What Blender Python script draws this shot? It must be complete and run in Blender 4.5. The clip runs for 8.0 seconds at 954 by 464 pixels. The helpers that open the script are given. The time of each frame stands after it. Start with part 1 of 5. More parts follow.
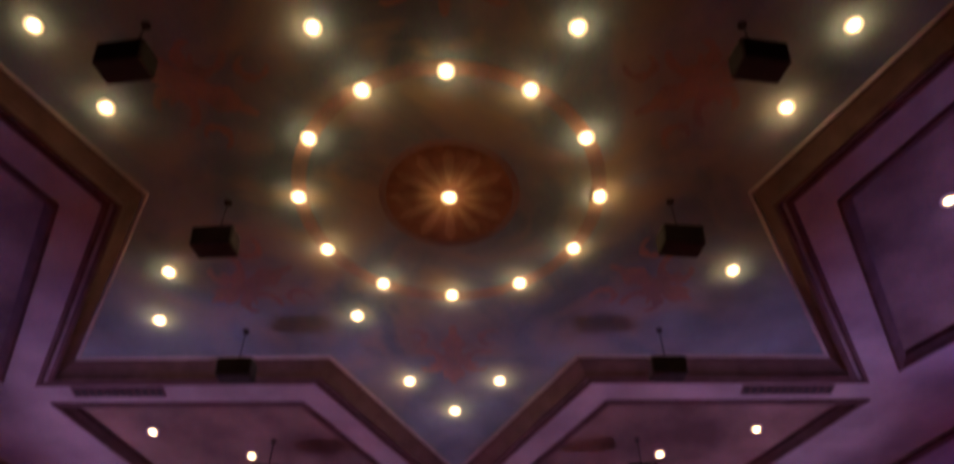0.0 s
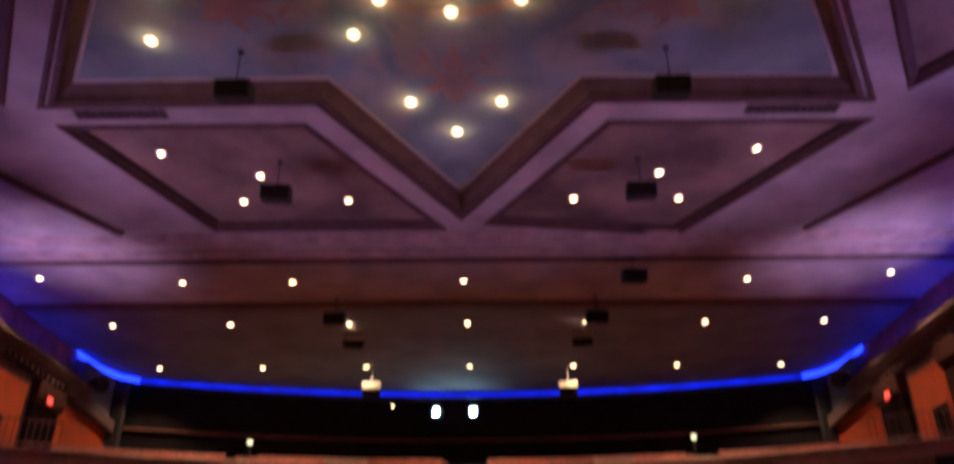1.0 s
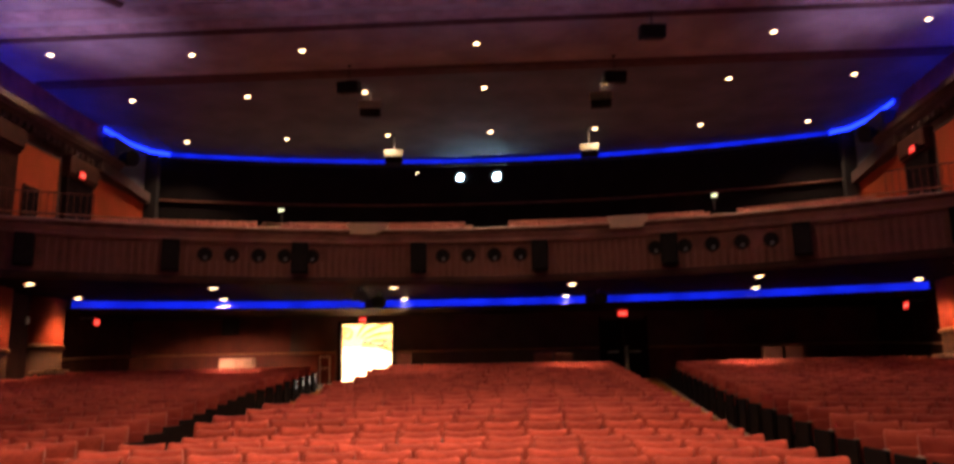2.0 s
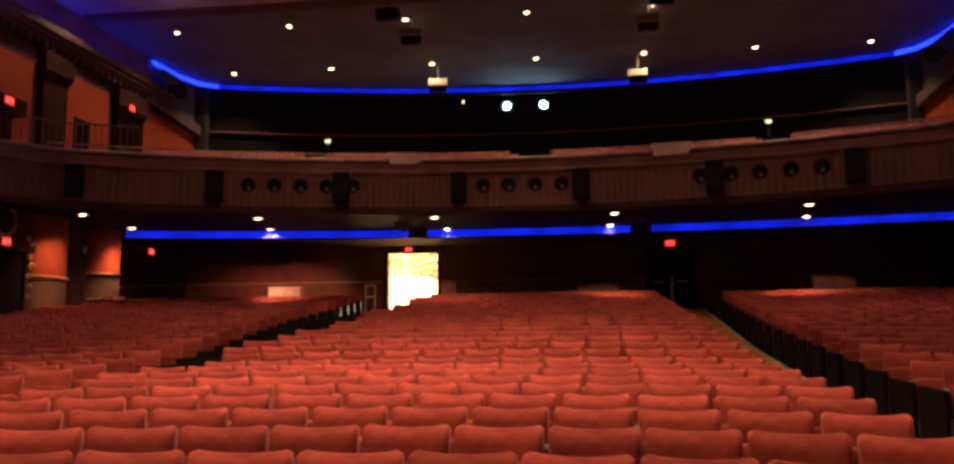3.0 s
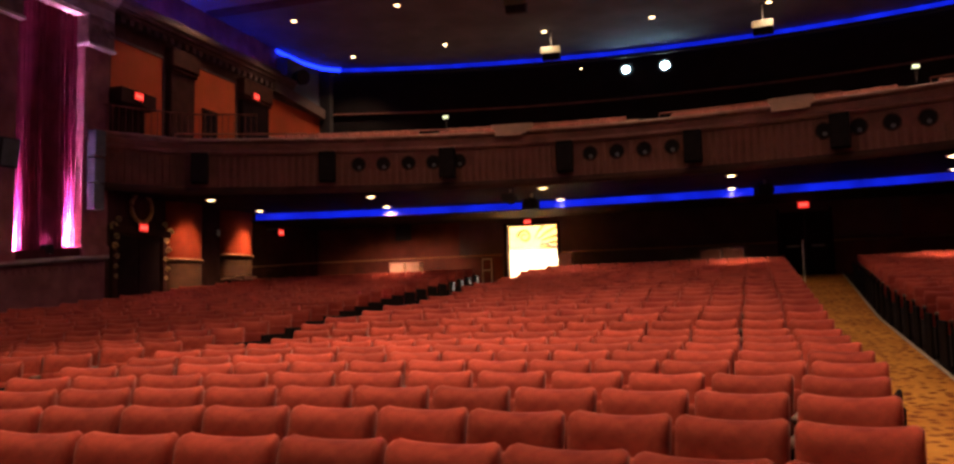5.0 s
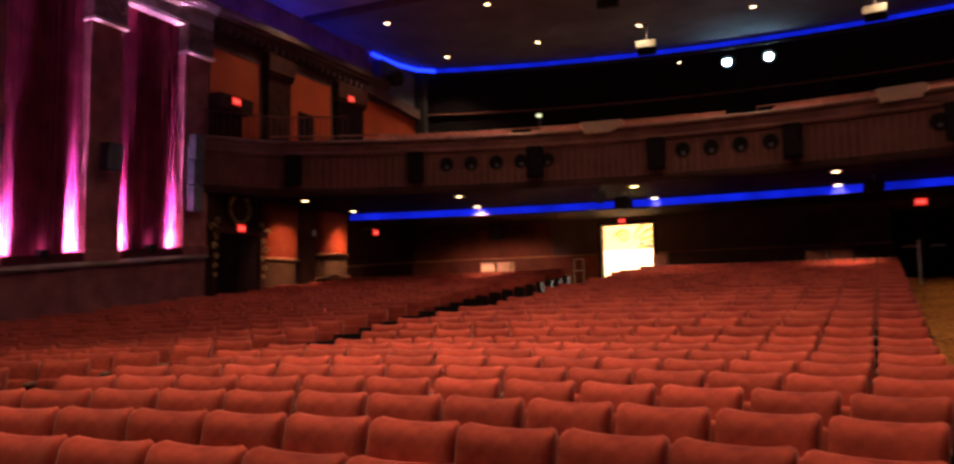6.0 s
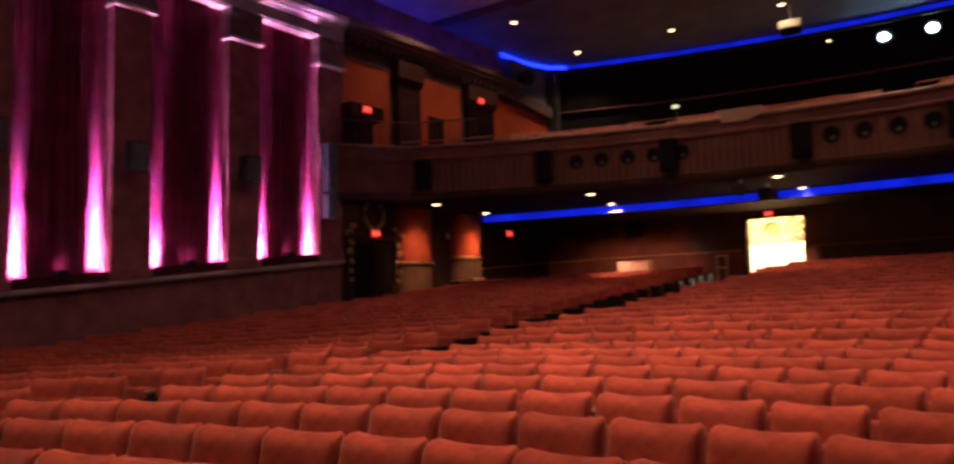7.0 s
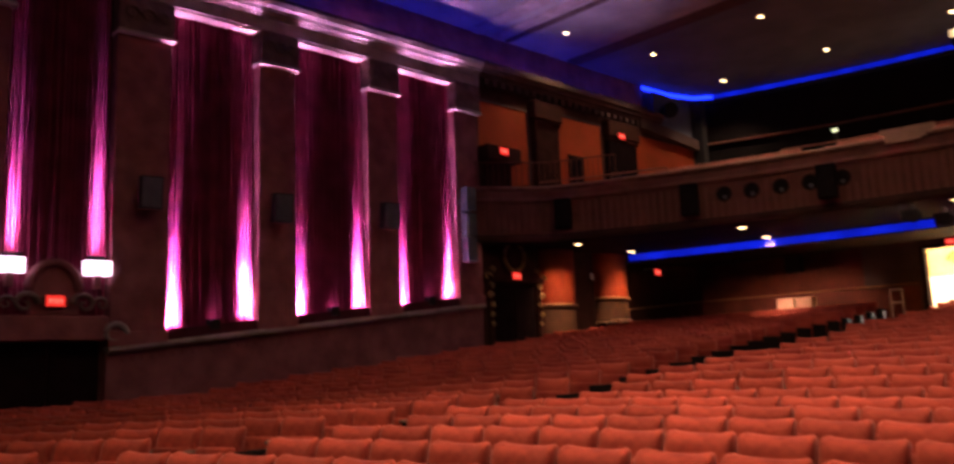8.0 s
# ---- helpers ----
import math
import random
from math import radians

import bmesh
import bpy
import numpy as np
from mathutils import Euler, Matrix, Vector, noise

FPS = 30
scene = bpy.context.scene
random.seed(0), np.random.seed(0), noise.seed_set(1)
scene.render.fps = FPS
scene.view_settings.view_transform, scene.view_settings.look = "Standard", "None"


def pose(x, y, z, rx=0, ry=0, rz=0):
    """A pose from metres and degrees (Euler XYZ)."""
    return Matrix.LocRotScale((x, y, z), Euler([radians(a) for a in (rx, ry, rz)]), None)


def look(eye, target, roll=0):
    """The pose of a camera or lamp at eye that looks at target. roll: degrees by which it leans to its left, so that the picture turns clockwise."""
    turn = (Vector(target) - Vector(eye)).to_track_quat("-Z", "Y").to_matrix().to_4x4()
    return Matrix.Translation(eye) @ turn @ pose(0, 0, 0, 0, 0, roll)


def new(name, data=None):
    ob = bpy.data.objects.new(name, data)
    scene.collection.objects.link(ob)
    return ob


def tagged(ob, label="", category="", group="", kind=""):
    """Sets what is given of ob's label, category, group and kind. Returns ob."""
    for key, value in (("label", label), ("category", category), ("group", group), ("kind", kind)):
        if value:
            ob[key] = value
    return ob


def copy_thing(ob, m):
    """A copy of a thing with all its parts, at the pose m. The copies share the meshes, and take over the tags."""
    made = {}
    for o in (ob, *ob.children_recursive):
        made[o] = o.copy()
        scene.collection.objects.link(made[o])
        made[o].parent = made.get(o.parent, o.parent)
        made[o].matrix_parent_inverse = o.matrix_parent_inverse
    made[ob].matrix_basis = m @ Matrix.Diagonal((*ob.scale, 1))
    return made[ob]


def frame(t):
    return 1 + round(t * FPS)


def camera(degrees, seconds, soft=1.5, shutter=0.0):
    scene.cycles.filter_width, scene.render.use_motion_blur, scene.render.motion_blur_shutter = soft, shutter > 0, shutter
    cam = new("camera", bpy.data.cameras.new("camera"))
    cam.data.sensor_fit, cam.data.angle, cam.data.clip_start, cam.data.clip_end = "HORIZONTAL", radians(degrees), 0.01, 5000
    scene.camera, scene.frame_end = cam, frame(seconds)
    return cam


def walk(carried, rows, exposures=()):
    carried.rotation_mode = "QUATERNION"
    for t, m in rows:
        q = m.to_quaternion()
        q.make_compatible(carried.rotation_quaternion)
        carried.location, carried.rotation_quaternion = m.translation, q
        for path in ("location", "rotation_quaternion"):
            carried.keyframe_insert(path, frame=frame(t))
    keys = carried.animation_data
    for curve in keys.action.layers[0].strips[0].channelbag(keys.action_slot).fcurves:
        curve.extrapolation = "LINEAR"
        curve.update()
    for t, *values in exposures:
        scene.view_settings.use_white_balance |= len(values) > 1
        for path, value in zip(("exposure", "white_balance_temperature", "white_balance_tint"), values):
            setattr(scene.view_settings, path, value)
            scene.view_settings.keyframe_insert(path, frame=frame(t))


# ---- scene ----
cam = camera(60.18, 8.0, soft=2.7, shutter=0.6)
PATH = [
    (0.0, pose(0.362, -0.760, 1.424, 136.64, 0.39, -0.17)),
    (0.5, pose(0.400, -0.656, 1.418, 127.87, -0.08, -0.38)),
    (1.0, pose(0.539, -0.538, 1.471, 117.69, 0.22, 0.57)),
    (1.5, pose(0.848, -0.430, 1.442, 108.69, 1.10, 1.45)),
    (2.0, pose(1.221, -0.301, 1.424, 101.71, 0.83, 3.60)),
    (2.2, pose(1.319, -0.287, 1.393, 100.62, 0.66, 4.82)),
    (3.3, pose(1.974, -0.016, 1.390, 95.89, 0.47, 9.35)),
    (3.5, pose(2.097, 0.000, 1.385, 95.39, 0.65, 10.72)),
    (4.0, pose(2.408, 0.150, 1.393, 94.99, 1.51, 12.57)),
    (4.5, pose(2.742, 0.313, 1.400, 95.29, 1.34, 15.39)),
    (4.7, pose(2.831, 0.388, 1.393, 95.25, 1.31, 17.08)),
    (5.8, pose(3.367, 0.840, 1.438, 95.22, 0.98, 23.38)),
    (6.0, pose(3.423, 0.967, 1.430, 95.26, 0.79, 26.13)),
    (6.5, pose(3.497, 1.262, 1.451, 95.51, 2.19, 29.28)),
    (7.0, pose(3.576, 1.577, 1.471, 95.47, 1.58, 36.41)),
    (7.5, pose(3.584, 1.889, 1.494, 96.10, 2.05, 42.30)),
    (8.0, pose(3.527, 2.212, 1.493, 98.74, 2.18, 47.24)),
]
EXPOSURES = [(0.0, 0.50), (0.5, 0.62), (1.0, 0.76), (1.5, 0.68), (2.2, 0.30), (3.5, 0.24), (4.7, 0.20), (6.0, 0.05), (8.0, -0.02)]
walk(cam, PATH, EXPOSURES)

# ---------------------------------------------------------------- world and light
world = bpy.data.worlds.new("world")
world.use_nodes = True
world.node_tree.nodes["Background"].inputs[0].default_value = (0.010, 0.008, 0.009, 1)
world.node_tree.nodes["Background"].inputs[1].default_value = 0.3
scene.world = world

CEIL = 11.55          # main ceiling
STAR = 11.80          # recessed star field
SIDE = 13.7           # side wall face
DOWN_W, RING_W, SOFFIT_W, REAR_W = 80.0, 565.0, 820.0, 380.0
UP_W, BASE_W, WASH_W, COVE_E, LINE_E = 200.0, 190.0, 350.0, 5.5, 0.75


def spot_data(name, watts, col, deg, blend=0.6, size=0.06):
    d = bpy.data.lights.new(name, "SPOT")
    d.energy, d.color, d.spot_size, d.spot_blend, d.shadow_soft_size = watts, col, radians(deg), blend, size
    return d


LIGHT_DOWN = spot_data("downlight_beam", DOWN_W, (1.0, 0.71, 0.47), 125, 0.9)
LIGHT_HALO = bpy.data.lights.new("halo_fill", "POINT")
LIGHT_HALO.energy, LIGHT_HALO.color, LIGHT_HALO.shadow_soft_size = 4.3, (1.0, 0.66, 0.30), 0.06
LIGHT_REAR = spot_data("rear_beam", REAR_W, (1.0, 0.70, 0.42), 110)
LIGHT_RING = spot_data("ring_beam", RING_W, (1.0, 0.71, 0.47), 60, 1.0)
LIGHT_SOFFIT = spot_data("soffit_beam", SOFFIT_W, (1.0, 0.66, 0.42), 46, 1.0)
LIGHT_SOFFIT_FRONT = spot_data("soffit_front_beam", 150.0, (1.0, 0.64, 0.38), 136, 1.0)
LIGHT_SOFFIT_WALL = spot_data("soffit_wall_beam", 820.0, (1.0, 0.54, 0.32), 80, 1.0)
LIGHT_SOFFIT_SIDE = spot_data("soffit_side_beam", 215.0, (1.0, 0.54, 0.30), 86, 1.0)
LIGHT_MID = spot_data("mid_beam", 230.0, (1.0, 0.71, 0.47), 130, 0.8)
LIGHT_FRONT = spot_data("front_beam", 300.0, (1.0, 0.70, 0.42), 62, 0.9)
LIGHT_EDGE = spot_data("edge_beam", 215.0, (1.0, 0.70, 0.42), 110)
LIGHT_UP = bpy.data.lights.new("uplight_beam", "AREA")
LIGHT_UP.shape, LIGHT_UP.size, LIGHT_UP.size_y, LIGHT_UP.spread = "RECTANGLE", 0.22, 0.05, radians(13)
LIGHT_UP.energy, LIGHT_UP.color = UP_W, (0.68, 0.28, 1.0)
LIGHT_UP_DIM = LIGHT_UP.copy()
LIGHT_UP_DIM.energy, LIGHT_UP_DIM.size = UP_W * 0.15, 0.14
LIGHT_TOP = LIGHT_UP.copy()
LIGHT_TOP.energy, LIGHT_TOP.spread, LIGHT_TOP.color = 14.0, radians(15), (0.95, 0.42, 0.95)
LIGHT_FOOT = LIGHT_UP.copy()
LIGHT_FOOT.energy, LIGHT_FOOT.size, LIGHT_FOOT.spread, LIGHT_FOOT.color = 125.0, 0.30, radians(36), (0.88, 0.42, 1.0)
LIGHT_FOOT_DIM = LIGHT_FOOT.copy()
LIGHT_FOOT_DIM.energy, LIGHT_FOOT_DIM.size = 16.0, 0.16
LIGHT_BASE = spot_data("uplight_spill", BASE_W * 0.5, (1.0, 0.28, 0.5), 70, 1.0, 0.03)
LIGHT_BASE_DIM = spot_data("uplight_dim_spill", BASE_W * 0.14, (1.0, 0.28, 0.5), 70, 1.0, 0.03)
LIGHT_WASH_REAR = spot_data("rear_violet_wash_beam", WASH_W * 7.0, (0.80, 0.50, 1.0), 38, 1.0, 0.9)
LIGHT_WASH_FAR = spot_data("far_violet_wash_beam", WASH_W * 4.5, (0.76, 0.47, 1.0), 54, 1.0, 0.9)
LIGHT_WASH_EAST = spot_data("strong_violet_wash_beam", WASH_W * 3.0, (0.50, 0.34, 1.0), 38, 1.0, 0.6)
LIGHT_WASH = spot_data("violet_wash_beam", WASH_W * 1.9, (0.46, 0.34, 1.0), 38, 1.0, 0.6)


# ---------------------------------------------------------------- materials
def mat(name, col, rough=0.7, metal=0.0, var=0.25, scale=3.0, fine=40.0, bump=0.15, col2=None, spec=0.4, sheen=0.0, rand=0.0):
    """Surface with stains at a coarse scale, grain at a fine one, and relief."""
    m = bpy.data.materials.new(name)
    m.use_nodes = True
    nt = m.node_tree
    b = nt.nodes["Principled BSDF"]
    tc = nt.nodes.new("ShaderNodeTexCoord")
    n1 = nt.nodes.new("ShaderNodeTexNoise")
    n1.inputs["Scale"].default_value, n1.inputs["Detail"].default_value = scale, 5
    n2 = nt.nodes.new("ShaderNodeTexNoise")
    n2.inputs["Scale"].default_value, n2.inputs["Detail"].default_value = fine, 3
    ramp = nt.nodes.new("ShaderNodeValToRGB")
    ramp.color_ramp.elements[0].position, ramp.color_ramp.elements[1].position = 0.35, 0.68
    c2 = col2 or tuple(c * (1 - var) for c in col)
    ramp.color_ramp.elements[0].color = (*c2, 1)
    ramp.color_ramp.elements[1].color = (*col, 1)
    mix = nt.nodes.new("ShaderNodeMix")
    mix.data_type, mix.blend_type = "RGBA", "OVERLAY"
    mix.inputs[0].default_value = var
    bp = nt.nodes.new("ShaderNodeBump")
    bp.inputs["Strength"].default_value, bp.inputs["Distance"].default_value = bump, 0.02
    L = nt.links.new
    L(tc.outputs["Object"], n1.inputs["Vector"])
    L(tc.outputs["Object"], n2.inputs["Vector"])
    L(n1.outputs["Fac"], ramp.inputs["Fac"])
    L(ramp.outputs["Color"], mix.inputs[6])
    L(n2.outputs["Color"], mix.inputs[7])
    out = mix.outputs[2]
    if rand:
        oi = nt.nodes.new("ShaderNodeObjectInfo")
        mr = nt.nodes.new("ShaderNodeMapRange")
        mr.inputs["To Min"].default_value, mr.inputs["To Max"].default_value = 1 - rand, 1 + rand
        hs = nt.nodes.new("ShaderNodeHueSaturation")
        L(oi.outputs["Random"], mr.inputs["Value"])
        L(mr.outputs["Result"], hs.inputs["Value"])
        L(out, hs.inputs["Color"])
        out = hs.outputs["Color"]
    L(out, b.inputs["Base Color"])
    L(n2.outputs["Fac"], bp.inputs["Height"])
    L(bp.outputs["Normal"], b.inputs["Normal"])
    b.inputs["Roughness"].default_value, b.inputs["Metallic"].default_value = rough, metal
    b.inputs["Specular IOR Level"].default_value = spec
    if sheen:
        b.inputs["Sheen Weight"].default_value, b.inputs["Sheen Roughness"].default_value = sheen, 0.4
        b.inputs["Sheen Tint"].default_value = (1.0, 0.58, 0.54, 1)
    return m


def glow(name, col, strength):
    m = bpy.data.materials.new(name)
    m.use_nodes = True
    b = m.node_tree.nodes["Principled BSDF"]
    b.inputs["Base Color"].default_value = (*[min(1, c * 0.8) for c in col], 1)
    b.inputs["Emission Color"].default_value = (*col, 1)
    b.inputs["Emission Strength"].default_value = strength
    return m


def mural(name):
    """Painted plaster of the star field: slate blue ground with rust and brown scrollwork, an orange rosette ring near its middle."""
    m = mat(name, (0.25, 0.34, 0.41), 0.85, 0, 0.45, 0.55, 30, 0.1, (0.12, 0.17, 0.21), 0.2)
    nt = m.node_tree
    b = nt.nodes["Principled BSDF"]
    base = b.inputs["Base Color"].links[0].from_socket
    tc = nt.nodes.new("ShaderNodeTexCoord")
    warp = nt.nodes.new("ShaderNodeTexNoise")
    warp.inputs["Scale"].default_value, warp.inputs["Detail"].default_value, warp.inputs["Distortion"].default_value = 0.55, 5.0, 1.2
    rust = nt.nodes.new("ShaderNodeValToRGB")
    e = rust.color_ramp.elements
    e[0].position, e[1].position = 0.40, 0.66
    e[0].color, e[1].color = (0, 0, 0, 1), (1, 1, 1, 1)
    # scrollwork thins out towards the tips of the star
    grad = nt.nodes.new("ShaderNodeVectorMath")
    grad.operation = "LENGTH"
    fall = nt.nodes.new("ShaderNodeMapRange")
    fall.inputs["From Min"].default_value, fall.inputs["From Max"].default_value = 2.6, 7.0
    fall.inputs["To Min"].default_value, fall.inputs["To Max"].default_value = 0.85, 0.12
    mul = nt.nodes.new("ShaderNodeMath")
    mul.operation = "MULTIPLY"
    mix = nt.nodes.new("ShaderNodeMix")
    mix.data_type = "RGBA"
    mix.inputs[7].default_value = (0.40, 0.33, 0.22, 1)
    L = nt.links.new
    L(tc.outputs["Object"], warp.inputs["Vector"])
    L(warp.outputs["Fac"], rust.inputs["Fac"])
    L(tc.outputs["Object"], grad.inputs[0])
    L(grad.outputs["Value"], fall.inputs["Value"])
    L(rust.outputs["Color"], mul.inputs[0])
    L(fall.outputs["Result"], mul.inputs[1])
    L(mul.outputs["Value"], mix.inputs[0])
    L(base, mix.inputs[6])
    L(mix.outputs[2], b.inputs["Base Color"])
    return m


def carpet(name):
    """Gold carpet with a small repeating brown motif, worn unevenly."""
    m = mat(name, (0.64, 0.28, 0.06), 0.95, 0, 0.4, 1.5, 90, 0.5, (0.48, 0.18, 0.035), 0.05)
    nt = m.node_tree
    b = nt.nodes["Principled BSDF"]
    base = b.inputs["Base Color"].links[0].from_socket
    tc = nt.nodes.new("ShaderNodeTexCoord")
    v = nt.nodes.new("ShaderNodeTexVoronoi")
    v.inputs["Scale"].default_value, v.inputs["Randomness"].default_value = 5.5, 0.7
    r = nt.nodes.new("ShaderNodeValToRGB")
    r.color_ramp.elements[0].position, r.color_ramp.elements[1].position = 0.30, 0.46
    mix = nt.nodes.new("ShaderNodeMix")
    mix.data_type = "RGBA"
    mix.inputs[6].default_value = (0.24, 0.065, 0.022, 1)
    mp = nt.nodes.new("ShaderNodeMapping")
    mp.inputs["Scale"].default_value = (1.3, 1.3, 1.0)
    nt.links.new(tc.outputs["Object"], mp.inputs["Vector"])
    nt.links.new(mp.outputs["Vector"], v.inputs["Vector"])
    nt.links.new(v.outputs["Distance"], r.inputs["Fac"])
    nt.links.new(r.outputs["Color"], mix.inputs[0])
    nt.links.new(base, mix.inputs[7])
    nt.links.new(mix.outputs[2], b.inputs["Base Color"])
    return m


M_PLASTER = mat("painted_plaster", (0.47, 0.42, 0.44), 0.8, 0, 0.35, 0.8, 25, 0.25, (0.31, 0.27, 0.29), 0.25)
M_PANEL = mat("painted_panel", (0.33, 0.24, 0.21), 0.8, 0, 0.5, 0.5, 25, 0.2, (0.11, 0.075, 0.07), 0.25)
M_MOULD = mat("plaster_moulding", (0.48, 0.37, 0.38), 0.75, 0, 0.3, 2.5, 35, 0.3, (0.32, 0.24, 0.25), 0.3)
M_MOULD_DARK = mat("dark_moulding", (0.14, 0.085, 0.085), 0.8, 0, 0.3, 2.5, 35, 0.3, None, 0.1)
M_CEIL_DARK = mat("charcoal_ceiling_paint", (0.19, 0.20, 0.25), 0.85, 0, 0.35, 0.7, 30, 0.2, (0.13, 0.14, 0.18), 0.2)
M_MURAL = mural("star_mural")
M_BLACK = mat("black_paint", (0.046, 0.040, 0.046), 0.7, 0, 0.3, 1.5, 30, 0.2, None, 0.3)
M_REARBLACK = mat("flat_black_wall_paint", (0.15, 0.105, 0.115), 0.85, 0, 0.3, 1.5, 30, 0.2, None, 0.15)
M_REARWALL = mat("dark_brown_wall", (0.22, 0.055, 0.040), 0.75, 0, 0.4, 1.2, 30, 0.3, (0.12, 0.032, 0.026), 0.3)
M_WALL = mat("brown_stippled_plaster", (0.42, 0.150, 0.175), 0.85, 0, 0.45, 2.0, 55, 0.8, (0.25, 0.088, 0.104), 0.1)
M_PILASTER = mat("brown_stone_pilaster", (0.42, 0.150, 0.170), 0.85, 0, 0.4, 2.2, 45, 0.6, (0.26, 0.092, 0.104), 0.1)
M_CAPITAL = mat("pale_stone_capital", (0.26, 0.17, 0.16), 0.75, 0, 0.35, 4.0, 45, 0.6, (0.16, 0.10, 0.09), 0.3)
M_CORNICE = mat("pale_cornice_plaster", (0.50, 0.42, 0.43), 0.7, 0, 0.3, 3.0, 45, 0.3, (0.36, 0.29, 0.30), 0.3)
M_TRIM = mat("pale_painted_trim", (0.55, 0.45, 0.40), 0.6, 0, 0.25, 5.0, 60, 0.3, None, 0.4)
M_ORANGE = mat("orange_painted_plaster", (0.57, 0.080, 0.028), 0.8, 0, 0.3, 1.3, 40, 0.35, (0.44, 0.075, 0.02), 0.25)
M_TAN = mat("tan_dado_plaster", (0.125, 0.052, 0.026), 0.8, 0, 0.5, 1.6, 50, 0.4, (0.060, 0.026, 0.014), 0.25)
M_TANRAIL = mat("tan_painted_rail", (0.50, 0.25, 0.13), 0.6, 0, 0.3, 4.0, 50, 0.2, None, 0.3)
M_GOLD = mat("tarnished_gilt", (0.85, 0.60, 0.24), 0.34, 0.15, 0.4, 6.0, 60, 0.4, (0.22, 0.11, 0.03), 0.5)
M_DOOR = mat("dark_door_leather", (0.024, 0.012, 0.014), 0.8, 0, 0.3, 3.0, 60, 0.4, None, 0.03)
M_FASCIA = mat("brown_fascia_paint", (0.30, 0.115, 0.09), 0.75, 0, 0.5, 1.4, 30, 0.5, (0.18, 0.066, 0.054), 0.3)
M_FASCIA_GAP = mat("deep_brown_fascia_paint", (0.25, 0.095, 0.075), 0.8, 0, 0.5, 1.4, 30, 0.5, (0.15, 0.055, 0.045), 0.2)
M_DARKBROWN = mat("dark_brown_surface", (0.085, 0.032, 0.026), 0.8, 0, 0.35, 3.0, 50, 0.3, None, 0.06)
M_UPPERBLACK = mat("matt_black_booth_wall", (0.018, 0.013, 0.015), 0.9, 0, 0.3, 1.5, 30, 0.2, None, 0.1)
M_DUSTY = mat("dusty_rose_velour", (0.40, 0.105, 0.08), 0.9, 0, 0.4, 2.5, 120, 0.12, (0.24, 0.07, 0.055), 0.15, 0.3)
M_SOFFIT = mat("dark_soffit_paint", (0.040, 0.022, 0.022), 0.9, 0, 0.4, 1.4, 40, 0.3, None, 0.05)
M_COLUMN = mat("deep_orange_plaster", (0.46, 0.075, 0.026), 0.85, 0, 0.4, 1.1, 40, 0.4, (0.24, 0.036, 0.016), 0.2)
M_FASCIA_DARK = mat("dark_fascia_paint", (0.085, 0.036, 0.030), 0.8, 0, 0.4, 1.4, 40, 0.3, None, 0.08)
M_RAIL = mat("rose_wood_rail", (0.26, 0.10, 0.08), 0.55, 0, 0.35, 3.0, 50, 0.3, (0.17, 0.06, 0.045), 0.4)
M_ROSE_WALL = mat("rose_partition_paint", (0.56, 0.24, 0.18), 0.75, 0, 0.35, 1.5, 40, 0.3, (0.38, 0.14, 0.10), 0.3)
M_CREAM = mat("cream_board", (0.74, 0.46, 0.34), 0.8, 0, 0.2, 3.0, 40, 0.2, None, 0.3)
M_SPEAKER = mat("black_speaker_cabinet", (0.030, 0.024, 0.025), 0.7, 0, 0.3, 6.0, 120, 0.5, None, 0.2)
M_LIT_TOP = mat("lit_speaker_top", (0.42, 0.36, 0.28), 0.6, 0, 0.25, 5.0, 60, 0.2, None, 0.4)
M_ARRAY = mat("grey_line_array", (0.13, 0.13, 0.16), 0.5, 0, 0.25, 5.0, 90, 0.3, None, 0.4)
M_STEEL = mat("brushed_steel", (0.55, 0.54, 0.52), 0.35, 1.0, 0.2, 8.0, 120, 0.15, None, 0.5)
M_WHITE = mat("white_enamel", (0.75, 0.72, 0.68), 0.4, 0, 0.15, 6.0, 60, 0.1, None, 0.5)
M_FLOOR = mat("dark_concrete_floor", (0.040, 0.024, 0.020), 0.85, 0, 0.4, 1.3, 40, 0.4, (0.022, 0.014, 0.012), 0.2)
M_CARPET = carpet("gold_carpet")
M_VELOUR = mat("red_velour", (0.50, 0.082, 0.050), 0.92, 0, 0.6, 8.0, 220, 0.12, (0.25, 0.031, 0.024), 0.1, 0.34, 0.24)
M_VELOUR_STUFF = mat("red_velour_far", (0.49, 0.081, 0.052), 0.9, 0, 0.45, 2.5, 220, 0.12, (0.28, 0.034, 0.026), 0.15, 0.32)
M_ARM = mat("worn_wood_arm", (0.24, 0.12, 0.09), 0.5, 0, 0.3, 8.0, 70, 0.2, (0.13, 0.06, 0.045), 0.4)
M_SHELL = mat("black_seat_shell", (0.022, 0.016, 0.017), 0.85, 0, 0.3, 5.0, 80, 0.2, None, 0.03)
M_CURTAIN = mat("crimson_drape", (0.26, 0.030, 0.078), 0.88, 0, 0.3, 2.0, 120, 0.04, (0.17, 0.019, 0.048), 0.12, 0.1)
M_SHADE_BOARD = mat("crimson_shade_board", (0.10, 0.018, 0.028), 0.85, 0, 0.3, 3.0, 60, 0.2, None, 0.15)
